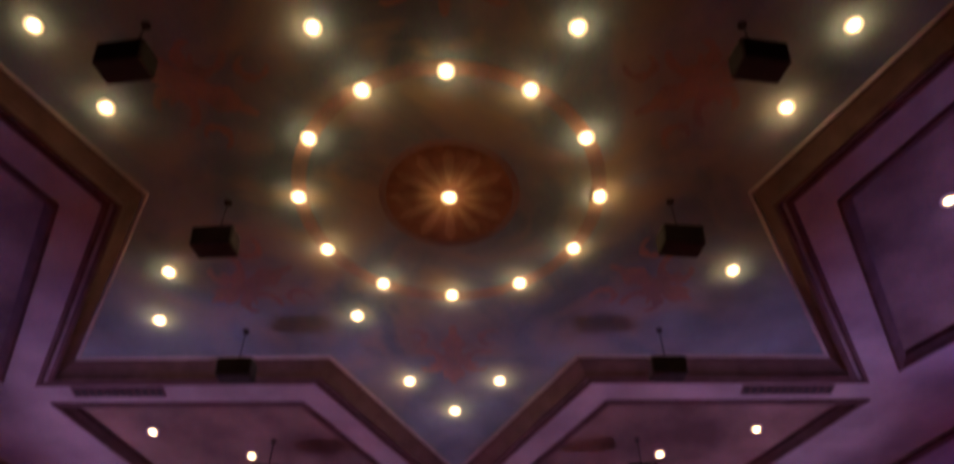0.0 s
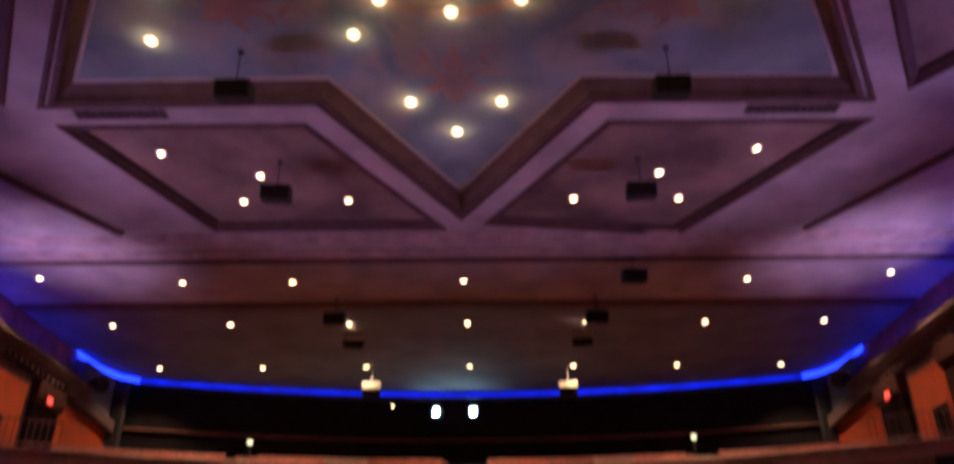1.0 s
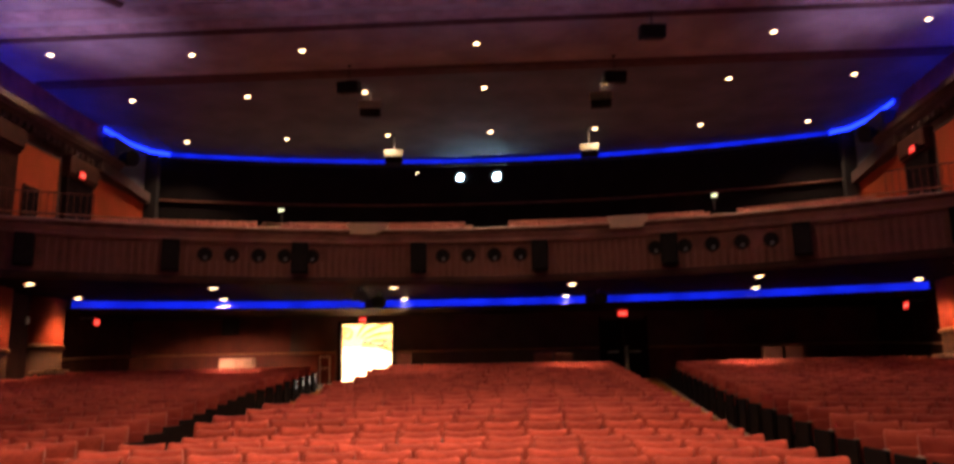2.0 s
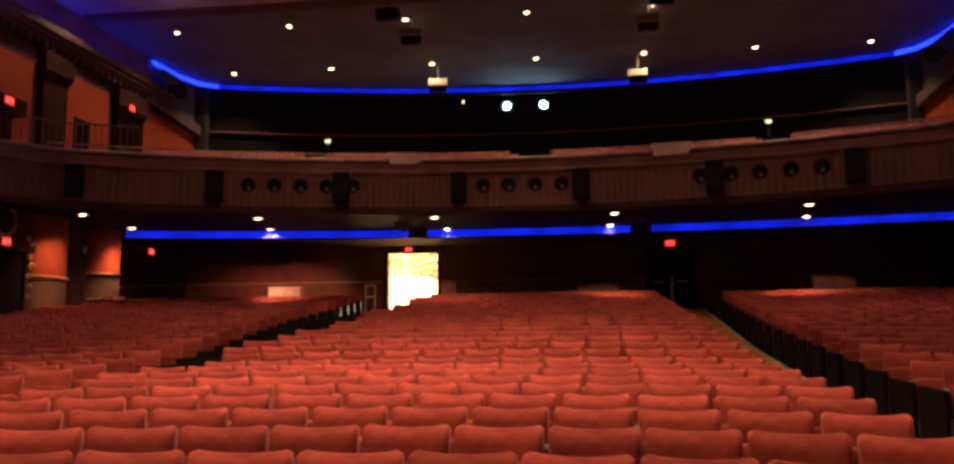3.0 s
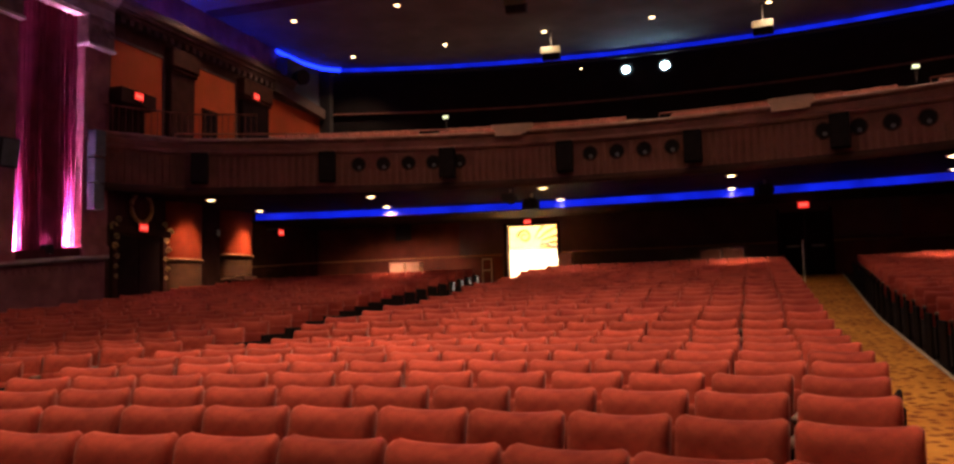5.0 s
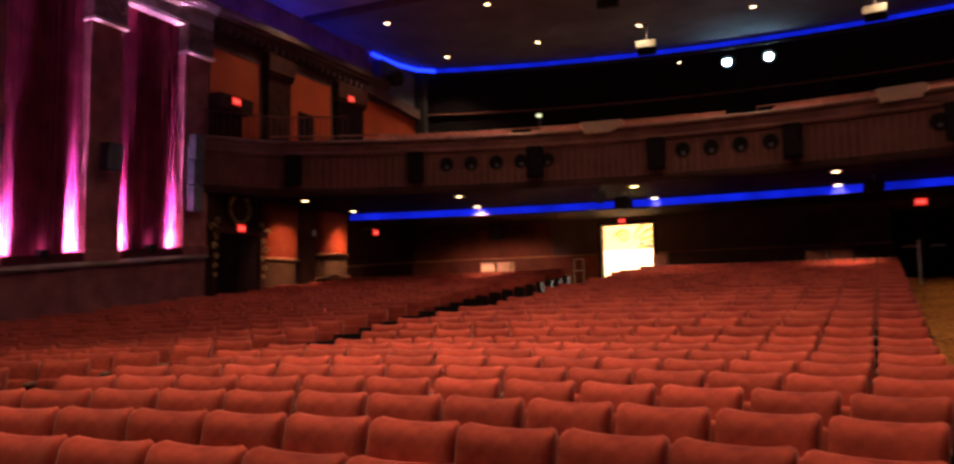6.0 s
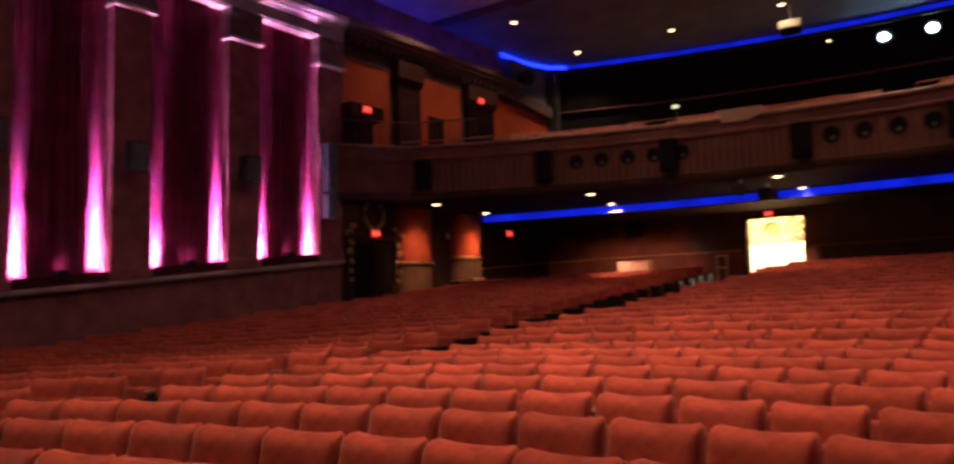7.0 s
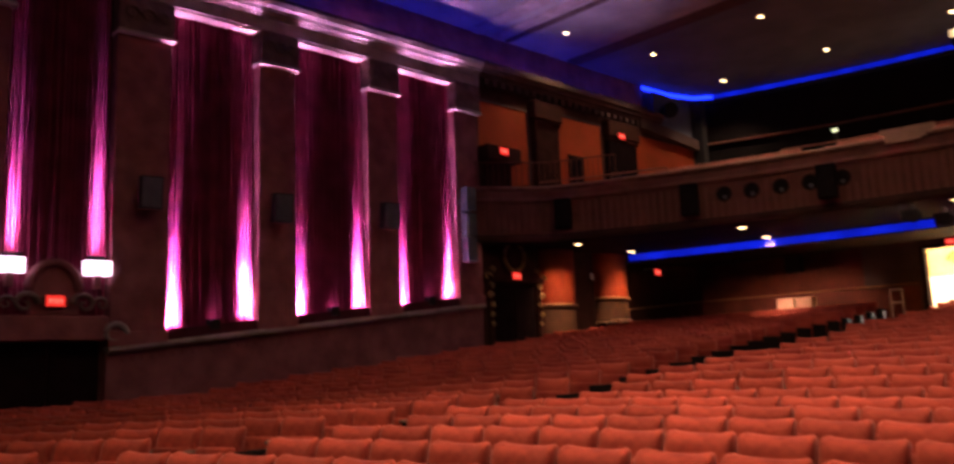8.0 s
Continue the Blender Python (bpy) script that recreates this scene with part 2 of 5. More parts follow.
M_LOBBY = mat("cream_lobby_plaster", (0.82, 0.74, 0.60), 0.7, 0, 0.2, 1.5, 30, 0.2, (0.74, 0.62, 0.44), 0.3)
M_LOBBY_GOLD = mat("gold_lobby_frieze", (0.46, 0.30, 0.11), 0.6, 0, 0.3, 1.5, 30, 0.3, (0.40, 0.25, 0.085), 0.3)
M_LOBBY_RIB = mat("dark_gold_relief", (0.17, 0.085, 0.02), 0.6, 0, 0.3, 1.5, 30, 0.3, None, 0.3)
G_LAMP = glow("lamp_glow", (1.0, 0.74, 0.38), 9.0)
G_BLOOM = glow("amber_bloom_glow", (1.0, 0.50, 0.09), 1.3)
G_AISLE = glow("aisle_light_glow", (1.0, 0.86, 0.80), 0.9)
G_PROJ = glow("projector_glow", (0.50, 0.85, 1.0), 60.0)
def led_glow(name, col, strength):
    """Diffuser lit by single diodes: its brightness wavers along the run."""
    m = glow(name, col, strength)
    nt = m.node_tree
    tc, n, mr = nt.nodes.new("ShaderNodeTexCoord"), nt.nodes.new("ShaderNodeTexNoise"), nt.nodes.new("ShaderNodeMapRange")
    n.inputs["Scale"].default_value, n.inputs["Detail"].default_value = 1.6, 4.0
    mr.inputs["From Min"].default_value, mr.inputs["From Max"].default_value = 0.3, 0.7
    mr.inputs["To Min"].default_value, mr.inputs["To Max"].default_value = 0.45 * strength, 1.15 * strength
    nt.links.new(tc.outputs["Object"], n.inputs["Vector"])
    nt.links.new(n.outputs["Fac"], mr.inputs["Value"])
    nt.links.new(mr.outputs["Result"], nt.nodes["Principled BSDF"].inputs["Emission Strength"])
    return m


G_BLUE = led_glow("blue_led_glow", (0.006, 0.022, 1.0), LINE_E)
G_CORNER = glow("blue_corner_glow", (0.008, 0.025, 1.0), 4.5)
G_COVE = glow("blue_cove_glow", (0.015, 0.03, 1.0), COVE_E)
G_EXIT = glow("exit_glow", (1.0, 0.035, 0.025), 1.0)
G_EXIT_BAR = glow("exit_letter_glow", (1.0, 0.22, 0.16), 1.3)
G_UP = glow("uplight_lens_glow", (1.0, 0.45, 0.9), 30.0)
G_LOBBY = glow("lobby_lamp_glow", (1.0, 0.82, 0.58), 60.0)


# ---------------------------------------------------------------- mesh helpers
def bm_box(bm, x0, x1, y0, y1, z0, z1, m=None):
    v = [bm.verts.new(p) for p in ((x0, y0, z0), (x1, y0, z0), (x1, y1, z0), (x0, y1, z0), (x0, y0, z1), (x1, y0, z1), (x1, y1, z1), (x0, y1, z1))]
    if m is not None:
        for w in v:
            w.co = m @ w.co
    for f in ((3, 2, 1, 0), (4, 5, 6, 7), (0, 1, 5, 4), (1, 2, 6, 5), (2, 3, 7, 6), (3, 0, 4, 7)):
        bm.faces.new([v[i] for i in f])


def bevelled(bm, width=0.01, segments=1):
    bmesh.ops.bevel(bm, geom=bm.edges[:], offset=width, segments=segments, affect="EDGES", profile=0.6)
    return bm


def box_bm(x0, x1, y0, y1, z0, z1, bevel=0.0, segments=1):
    bm = bmesh.new()
    bm_box(bm, min(x0, x1), max(x0, x1), min(y0, y1), max(y0, y1), z0, z1)
    if bevel:
        bevelled(bm, bevel, segments)
    return bm


def bm_sweep(bm, path, profile, closed=False, caps=True):
    """Profile of (out, up) swept along a plan path of (x, y, z), mitred; out is to the right of the way."""
    n, rings = len(path), []
    for i in range(n):
        p = Vector(path[i])
        a = Vector(path[i - 1]) if (closed or i > 0) else None
        b = Vector(path[(i + 1) % n]) if (closed or i < n - 1) else None
        d1 = ((p - a) if a is not None else (b - p)).to_2d().normalized()
        d2 = ((b - p) if b is not None else (p - a)).to_2d().normalized()
        n1, n2 = Vector((d1.y, -d1.x)), Vector((d2.y, -d2.x))
        m = (n1 + n2)
        m = m.normalized() if m.length > 1e-6 else n1
        k = 1 / max(0.3, m.dot(n1))
        rings.append([bm.verts.new((p.x + m.x * o * k, p.y + m.y * o * k, p.z + u)) for o, u in profile])
    q = len(profile)
    for i in range(n if closed else n - 1):
        r0, r1 = rings[i], rings[(i + 1) % n]
        for j in range(q):
            bm.faces.new((r0[j], r1[j], r1[(j + 1) % q], r0[(j + 1) % q]))
    if caps and not closed:
        bm.faces.new(rings[0][::-1])
        bm.faces.new(rings[-1])


def bm_tube(bm, pts, r, seg=8):
    rings = []
    for i, p in enumerate(pts):
        p = Vector(p)
        d = (Vector(pts[min(i + 1, len(pts) - 1)]) - Vector(pts[max(i - 1, 0)])).normalized()
        side = d.cross(Vector((0, 0, 1)))
        side = side.normalized() if side.length > 1e-3 else Vector((1, 0, 0))
        up = side.cross(d)
        rr = float(r[i] if isinstance(r, (list, tuple)) else r)
        rings.append([bm.verts.new(p + rr * (math.cos(t) * side + math.sin(t) * up)) for t in (2 * math.pi * k / seg for k in range(seg))])
    for a, b in zip(rings, rings[1:]):
        for j in range(seg):
            bm.faces.new((a[j], a[(j + 1) % seg], b[(j + 1) % seg], b[j]))
    bm.faces.new(rings[0][::-1])
    bm.faces.new(rings[-1])


def bm_disc(bm, c, r, depth, seg=20, axis="z"):
    """A short cylinder with its near face at c, going depth along the axis."""
    r0, r1 = [], []
    for k in range(seg):
        a = 2 * math.pi * k / seg
        u, w = r * math.cos(a), r * math.sin(a)
        p = {"z": (u, w, 0), "y": (u, 0, w), "x": (0, u, w)}[axis]
        q = {"z": (0, 0, depth), "y": (0, depth, 0), "x": (depth, 0, 0)}[axis]
        r0.append(bm.verts.new(Vector(c) + Vector(p)))
        r1.append(bm.verts.new(Vector(c) + Vector(p) + Vector(q)))
    bm.faces.new(r0)
    bm.faces.new(r1[::-1])
    for k in range(seg):
        bm.faces.new((r0[k], r1[k], r1[(k + 1) % seg], r0[(k + 1) % seg]))


def bm_ring(bm, c, r0, r1, z0, z1, seg=24):
    """A flat ring, lying level."""
    q = []
    for r, z in ((r0, z0), (r1, z0), (r1, z1), (r0, z1)):
        q.append([bm.verts.new((c[0] + r * math.cos(2 * math.pi * k / seg), c[1] + r * math.sin(2 * math.pi * k / seg), z)) for k in range(seg)])
    for j in range(4):
        a, b = q[j], q[(j + 1) % 4]
        for k in range(seg):
            bm.faces.new((a[k], a[(k + 1) % seg], b[(k + 1) % seg], b[k]))


def part(name, bm, material, parent=None, label="", smooth=False):
    bmesh.ops.recalc_face_normals(bm, faces=bm.faces[:])
    me = bpy.data.meshes.new(name)
    bm.to_mesh(me)
    bm.free()
    me.materials.append(material)
    if smooth:
        me.polygons.foreach_set("use_smooth", [True] * len(me.polygons))
    ob = new(name, me)
    if parent is not None:
        ob.parent = parent
        ob.matrix_parent_inverse = parent.matrix_basis.inverted()
    if label:
        tagged(ob, label)
    return ob


def thing(name, label, category, group="", at=(0, 0, 0)):
    e = new(name)
    e.empty_display_size = 0.1
    e.location = at
    return tagged(e, label, category, group)


def setting(name, bm, material, label="", smooth=False):
    return tagged(part(name, bm, material, None, label, smooth), kind="structure")


# ---------------------------------------------------------------- plan functions
ROW_C = (1.05, -6.25)    # the seat rows are arcs round this point
ROW_R, ROW_STEP = 10.08, 0.854
SEAT_W = 0.53
BACK_H = 0.84


def floor_z(x, y):
    e = y + 0.006 * x * x
    if e < 3.8:
        return 0.0
    return 0.032 * (e - 3.8) if e < 10.4 else 0.2112 + 0.1 * (e - 10.4)


def arc_y(y0, k, x):
    return y0 - k * x * x


def arc_path(y0, k, x0, x1, z, n=40):
    return [(x, arc_y(y0, k, x), z) for x in np.linspace(x0, x1, n)]


FASCIA_Y, FASCIA_K = 23.1, 0.0208
STRIP_Y, STRIP_K = 26.5, 0.0099
TOP_Y, TOP_K = 33.0, 0.013

# ---------------------------------------------------------------- ceiling
STAR_C = Vector((0, 8.15))
STAR_PTS = []
for k in range(12):
    r, a = (9.25, 5.30)[k % 2], radians(90 + 30 * k)
    STAR_PTS.append((r * math.cos(a), STAR_C.y + r * math.sin(a)))
PANEL = [(-8.25, 13.8), (-3.24, 13.8), (-0.62, 18.35), (-6.4, 18.35)]


def turned(pts, deg):
    c, s = math.cos(radians(deg)), math.sin(radians(deg))
    return [(c * x - s * (y - STAR_C.y), STAR_C.y + s * x + c * (y - STAR_C.y)) for x, y in pts]


PANELS = []
for k in range(6):
    PANELS.append(turned(PANEL, 60 * k))
# the two side panels are cut to the room's width
PANELS = [[(max(-12.6, min(12.6, x)), y) for x, y in p] for p in PANELS]


def signed_area(p):
    return 0.5 * sum(p[i][0] * p[(i + 1) % len(p)][1] - p[(i + 1) % len(p)][0] * p[i][1] for i in range(len(p)))


def loop_edges(bm, pts, z):
    v = [bm.verts.new((x, y, z)) for x, y in pts]
    return [bm.edges.new((v[i], v[(i + 1) % len(v)])) for i in range(len(v))]


def flat_with_holes(bm, outer, holes, z):
    edges = loop_edges(bm, outer, z)
    for h in holes:
        edges += loop_edges(bm, h, z)
    bmesh.ops.triangle_fill(bm, edges=edges, use_beauty=True, use_dissolve=False, normal=(0, 0, -1))


def upstand(bm, pts, z0, z1):
    n = len(pts)
    a = [bm.verts.new((x, y, z0)) for x, y in pts]
    b = [bm.verts.new((x, y, z1)) for x, y in pts]
    for i in range(n):
        bm.faces.new((a[i], a[(i + 1) % n], b[(i + 1) % n], b[i]))


bm = bmesh.new()
flat_with_holes(bm, [(-14.2, -8.0), (14.2, -8.0), (14.2, 23.6), (-14.2, 23.6)], [STAR_PTS] + PANELS, CEIL)
for p in PANELS:
    upstand(bm, p, CEIL, CEIL + 0.16)
setting("ceiling", bm, M_PLASTER, "mauve painted plaster ceiling with star-shaped coffer")
for p in PANELS:
    bm = bmesh.new()
    bm.faces.new([bm.verts.new((x, y, CEIL + 0.16)) for x, y in p])
    setting("ceiling_panel", bm, M_PANEL, "rust brown painted ceiling panel")
bm = bmesh.new()
bm.faces.new([bm.verts.new((x, y - STAR_C.y, 0)) for x, y in STAR_PTS])
star = setting("ceiling_star", bm, M_MURAL, "slate blue star mural with rust scrollwork")
star.location = (0, STAR_C.y, STAR)
bm = bmesh.new()
bm_box(bm, -14.4, 14.4, -8.2, 34.0, 12.0, 12.2)
setting("ceiling_slab", bm, M_BLACK)
bm = bmesh.new()
pts = [(-14.2, 23.6), (14.2, 23.6)] + [(x, arc_y(TOP_Y + 0.2, TOP_K, x)) for x in np.linspace(14.2, -14.2, 30)]
bm.faces.new([bm.verts.new((x, y, CEIL)) for x, y in pts])
setting("ceiling_rear", bm, M_CEIL_DARK, "dark charcoal rear ceiling over the balcony")

bm = bmesh.new()
upstand(bm, STAR_PTS, CEIL, STAR)
setting("ceiling_upstand", bm, M_MOULD_DARK, "dark upstand round the recessed star")

# mouldings round the star: a stepped frame outside, a light bead inside
ccw = STAR_PTS
for name, prof, m in (
        ("ceiling_moulding", [(0.0, 0.0), (0.0, -0.07), (0.06, -0.09), (0.11, -0.07), (0.13, -0.03), (0.13, 0.0)], M_MOULD_DARK),
        ("ceiling_moulding", [(0.19, 0.0), (0.19, -0.04), (0.25, -0.05), (0.31, -0.02), (0.31, 0.0)], M_MOULD_DARK),
        ("ceiling_moulding", [(-0.20, 0.25), (-0.20, 0.21), (-0.12, 0.15), (-0.05, 0.09), (-0.004, 0.02), (-0.004, 0.25)], M_MOULD_DARK),
        ("ceiling_moulding", [(-0.29, 0.25), (-0.28, 0.225), (-0.25, 0.215), (-0.22, 0.225), (-0.215, 0.25)], M_PLASTER)):
    bm = bmesh.new()
    bm_sweep(bm, [(x, y, CEIL) for x, y in ccw], prof, closed=True)
    setting(name, bm, m, "stepped plaster moulding framing the ceiling star")
for p in PANELS:
    q = p if signed_area(p) > 0 else p[::-1]
    bm = bmesh.new()
    bm_sweep(bm, [(x, y, CEIL) for x, y in q], [(-0.12, 0.16), (-0.10, 0.06), (-0.003, 0.0), (-0.003, -0.05), (0.07, -0.07), (0.12, -0.04), (0.13, 0.0), (-0.003, 0.155)], closed=True)
    setting("ceiling_moulding", bm, M_MOULD_DARK, "dark plaster moulding framing a ceiling panel")
# outer hexagon lines and the cross beams behind the star
for s in (-1, 1):
    for (xa, ya), (xb, yb) in (((8.95, 18.55), (13.0, 11.5)), ((13.0, 4.8), (8.95, -2.25))):
        path = [(s * xa, ya, CEIL), (s * xb, yb, CEIL)]
        bm = bmesh.new()
        bm_sweep(bm, path, [(-0.12, 0.0), (-0.12, -0.07), (0.0, -0.1), (0.12, -0.07), (0.12, 0.0)])
        setting("ceiling_moulding", bm, M_MOULD_DARK, "dark plaster moulding across the ceiling")
for y, w, d, m in ((18.95, 0.28, 0.10, M_MOULD), (19.85, 0.22, 0.09, M_MOULD), (20.35, 0.14, 0.05, M_MOULD_DARK), (23.55, 0.3, 0.07, M_MOULD_DARK)):
    bm = bmesh.new()
    bm_sweep(bm, [(-14.1, y, CEIL), (14.1, y, CEIL)], [(-w, 0.0), (-w, -d * 0.5), (-w * 0.5, -d), (w * 0.4, -d), (w, -d * 0.4), (w, 0.0)])
    setting("ceiling_moulding", bm, m, "long plaster moulding across the ceiling")

# rosette in the middle of the star: hub disc, petals and rims
rosette = thing("ceiling_rosette", "orange painted rosette with petals on the star ceiling", "ceiling rosette", at=(0, 8.2, STAR))
M_SCROLL = mat("faded_scroll_paint", (0.36, 0.24, 0.20), 0.85, 0, 0.45, 2.0, 30, 0.1, (0.24, 0.20, 0.20), 0.2)
M_ROSE = mat("orange_rosette_paint", (0.31, 0.165, 0.09), 0.8, 0, 0.4, 3.0, 40, 0.3, (0.20, 0.095, 0.06), 0.2)
M_ROSE2 = mat("pale_rosette_paint", (0.42, 0.24, 0.14), 0.8, 0, 0.4, 3.0, 40, 0.3, None, 0.2)
bm = bmesh.new()
bm_disc(bm, (0, 8.2, STAR - 0.02), 1.06, 0.016, 40)
part("disc", bm, M_ROSE, rosette)
for k in range(12):
    a = radians(30 * k)
    bm = bmesh.new()
    pts = [(0.25, 0.0), (0.5, 0.07), (0.85, 0.10), (1.0, 0.0), (0.85, -0.10), (0.5, -0.07)]
    c, s = math.cos(a), math.sin(a)
    lo = [bm.verts.new((c * u - s * w, 8.2 + s * u + c * w, STAR - 0.035)) for u, w in pts]
    hi = [bm.verts.new((c * u - s * w, 8.2 + s * u + c * w, STAR - 0.021)) for u, w in pts]
    bm.faces.new(lo)
    for i in range(6):
        bm.faces.new((lo[i], lo[(i + 1) % 6], hi[(i + 1) % 6], hi[i]))
    part("petal", bm, M_ROSE2, rosette)
for r0, r1, m in ((1.07, 1.17, M_PANEL), (2.36, 2.60, M_SCROLL)):
    bm = bmesh.new()
    bm_ring(bm, (0, 8.2), r0, r1, STAR - 0.018, STAR - 0.004, 48)
    part("rim", bm, m, rosette)

# painted scroll motifs towards the six tips of the star


def flat_strip(bm, pts, widths, z):
    """A flat painted stroke of changing width with a hair of thickness."""
    a, b = [], []
    for i, (x, y) in enumerate(pts):
        x0, y0 = pts[max(i - 1, 0)]
        x1, y1 = pts[min(i + 1, len(pts) - 1)]
        d = Vector((x1 - x0, y1 - y0)).normalized()
        w = widths[i]
        a.append(bm.verts.new((x - d.y * w, y + d.x * w, z)))
        b.append(bm.verts.new((x + d.y * w, y - d.x * w, z)))
    for i in range(len(pts) - 1):
        bm.faces.new((a[i], a[i + 1], b[i + 1], b[i]))


for k in range(6):
    ang = radians(30 + 60 * k)
    motif = thing("painted_motif", "faded rust scroll motif painted on the star", "ceiling painting", "painted motifs", at=(4.4 * math.cos(ang), 8.2 + 4.4 * math.sin(ang), STAR))
    turn_m = Matrix.Translation((0, 8.2, 0)) @ Matrix.Rotation(ang, 4, "Z")
    for side in (-1, 1):
        for r0, c0, w0, n, dz in ((0.42, (4.5, 0.55), 0.09, 4.6, 0.006), (0.28, (3.75, 0.75), 0.06, 4.4, 0.010), (0.55, (5.0, 0.22), 0.06, 2.2, 0.014 + 0.004 * (side > 0))):
            bm = bmesh.new()
            ts = np.linspace(0, n, 26)
            pts = [(c0[0] + r0 * (1 - 0.13 * q) * math.cos(q + 2.6), side * (c0[1] + r0 * (1 - 0.13 * q) * math.sin(q + 2.6))) for q in ts]
            flat_strip(bm, pts, [w0 * (0.15 + math.sin(math.pi * (0.08 + 0.9 * q / n)) * (1 + 0.3 * math.sin(5 * q))) for q in ts], STAR - dz)
            bm.transform(turn_m)
            part("scroll", bm, M_SCROLL, motif)
    bm = bmesh.new()
    flat_strip(bm, [(3.3 + 1.9 * q, 0.0) for q in np.linspace(0, 1, 14)], [0.22 * math.sin(math.pi * (0.04 + 0.92 * q)) * (1 + 0.4 * math.cos(22 * q)) + 0.01 for q in np.linspace(0, 1, 14)], STAR - 0.022)
    bm.transform(turn_m)
    part("leaf", bm, M_SCROLL, motif)

# ventilation grilles in the plaster band
for s in (-1, 1):
    g = thing("ceiling_vent", "dark slotted ventilation grille set in plaster ceiling", "vent", "ceiling vents", at=(s * 6.9, 13.3, CEIL))
    bm = bmesh.new()
    bm_box(bm, s * 6.9 - 0.95, s * 6.9 + 0.95, 13.14, 13.46, CEIL - 0.025, CEIL - 0.003)
    part("frame", bm, M_MOULD_DARK, g)
    for k in range(12):
        bm = bmesh.new()
        x = s * 6.9 - 0.85 + k * 0.155
        bm_box(bm, x - 0.05, x + 0.05, 13.19, 13.41, CEIL - 0.05, CEIL - 0.027)
        part("slat", bm, M_BLACK, g)

# ---------------------------------------------------------------- floor, carpets
bm = bmesh.new()
xs = np.linspace(-14, 14, 29)
ys = np.concatenate([np.linspace(-8, 3.8, 8), np.linspace(4.3, 10.4, 10), np.linspace(11, 30.0, 20)])
g = [[bm.verts.new((x, y, floor_z(x, y))) for x in xs] for y in ys]
for i in range(len(ys) - 1):
    for j in range(len(xs) - 1):
        bm.faces.new((g[i][j], g[i][j + 1], g[i + 1][j + 1], g[i + 1][j]))
setting("floor", bm, M_FLOOR, "dark raked auditorium floor")


def aisle_in(s, y):
    """Inner and outer edge of the aisle on side s at y."""
    a = 3.57 + 0.082 * max(0, min(y, 7.4) - 3.8) if s > 0 else 3.1 + 0.07 * max(0, min(y, 12) - 5) - 0.018 * max(0, min(y, 24) - 12)
    b = 5.2 + 0.045 * max(0, y - 18) if s > 0 else 4.15 + 0.125 * max(0, min(y, 19.5) - 8.5) + 0.04 * max(0, y - 20)
    return a, max(b, a + 0.75)


for s in (-1, 1):
    bm = bmesh.new()
    prev = None
    for y in np.linspace(0.5, 29.9, 60):
        a, b = aisle_in(s, y)
        row = [bm.verts.new((s * (a + (b - a) * u), y, floor_z(s * (a + (b - a) * u), y) + 0.012)) for u in (0, 0.33, 0.67, 1)]
        if prev:
            for i in range(3):
                bm.faces.new((prev[i], prev[i + 1], row[i + 1], row[i]))
        prev = row
    c = tagged(part("aisle_carpet", bm, M_CARPET), "patterned gold carpet runner along the aisle", "carpet", "aisle carpets")
    bm = bmesh.new()
    bm_sweep(bm, [(s * (aisle_in(s, y)[1] + 0.01), y, floor_z(s * aisle_in(s, y)[1], y) + 0.012) for y in np.linspace(2, 29.8, 40)], [(-0.02, 0), (-0.02, 0.02), (0.02, 0.02), (0.02, 0)])
    part("edge_strip", bm, M_TRIM, c, "pale edging strip")

# ---------------------------------------------------------------- rear wall, lobby and door
RY = 30.0
bm = bmesh.new()
for x0, x1, z0, z1 in ((-14.2, -5.72, 0.5, 6.9), (-5.72, -3.78, 4.37, 6.9), (-3.78, 14.2, 0.5, 6.9)):
    bm_box(bm, x0, x1, RY, RY + 0.3, z0, z1)
setting("wall_north", bm, M_REARBLACK, "black rear wall under the balcony")
for s in (-1, 1):
    setting("wall_panel", box_bm(s * 7.6, s * 13.65, RY - 0.025, RY - 0.002, 1.6, 4.6), M_REARWALL, "dark reddish brown rear wall panel")
bm = bmesh.new()
bm_box(bm, -14.4, 14.4, -8.2, -8.0, -0.5, 12.0)
setting("wall_south", bm, M_REARWALL)
for x0, x1 in ((-14.1, -5.9), (-3.6, 3.85), (5.5, 14.1)):
    bm = bmesh.new()
    bm_sweep(bm, [(x0, RY - 0.002, 3.31), (x1, RY - 0.002, 3.31)], [(0.0, -0.03), (0.06, -0.025), (0.09, 0.0), (0.06, 0.025), (0.0, 0.03)])
    setting("chair_rail", bm, M_TANRAIL, "rose brown chair rail along rear wall")
    bm = bmesh.new()
    bm_box(bm, x0, x1, RY - 0.04, RY - 0.027, 1.8, 3.25)
    setting("dado", bm, M_REARWALL if abs(x0 + x1) > 10 else M_REARBLACK, "dark dado below the chair rail")

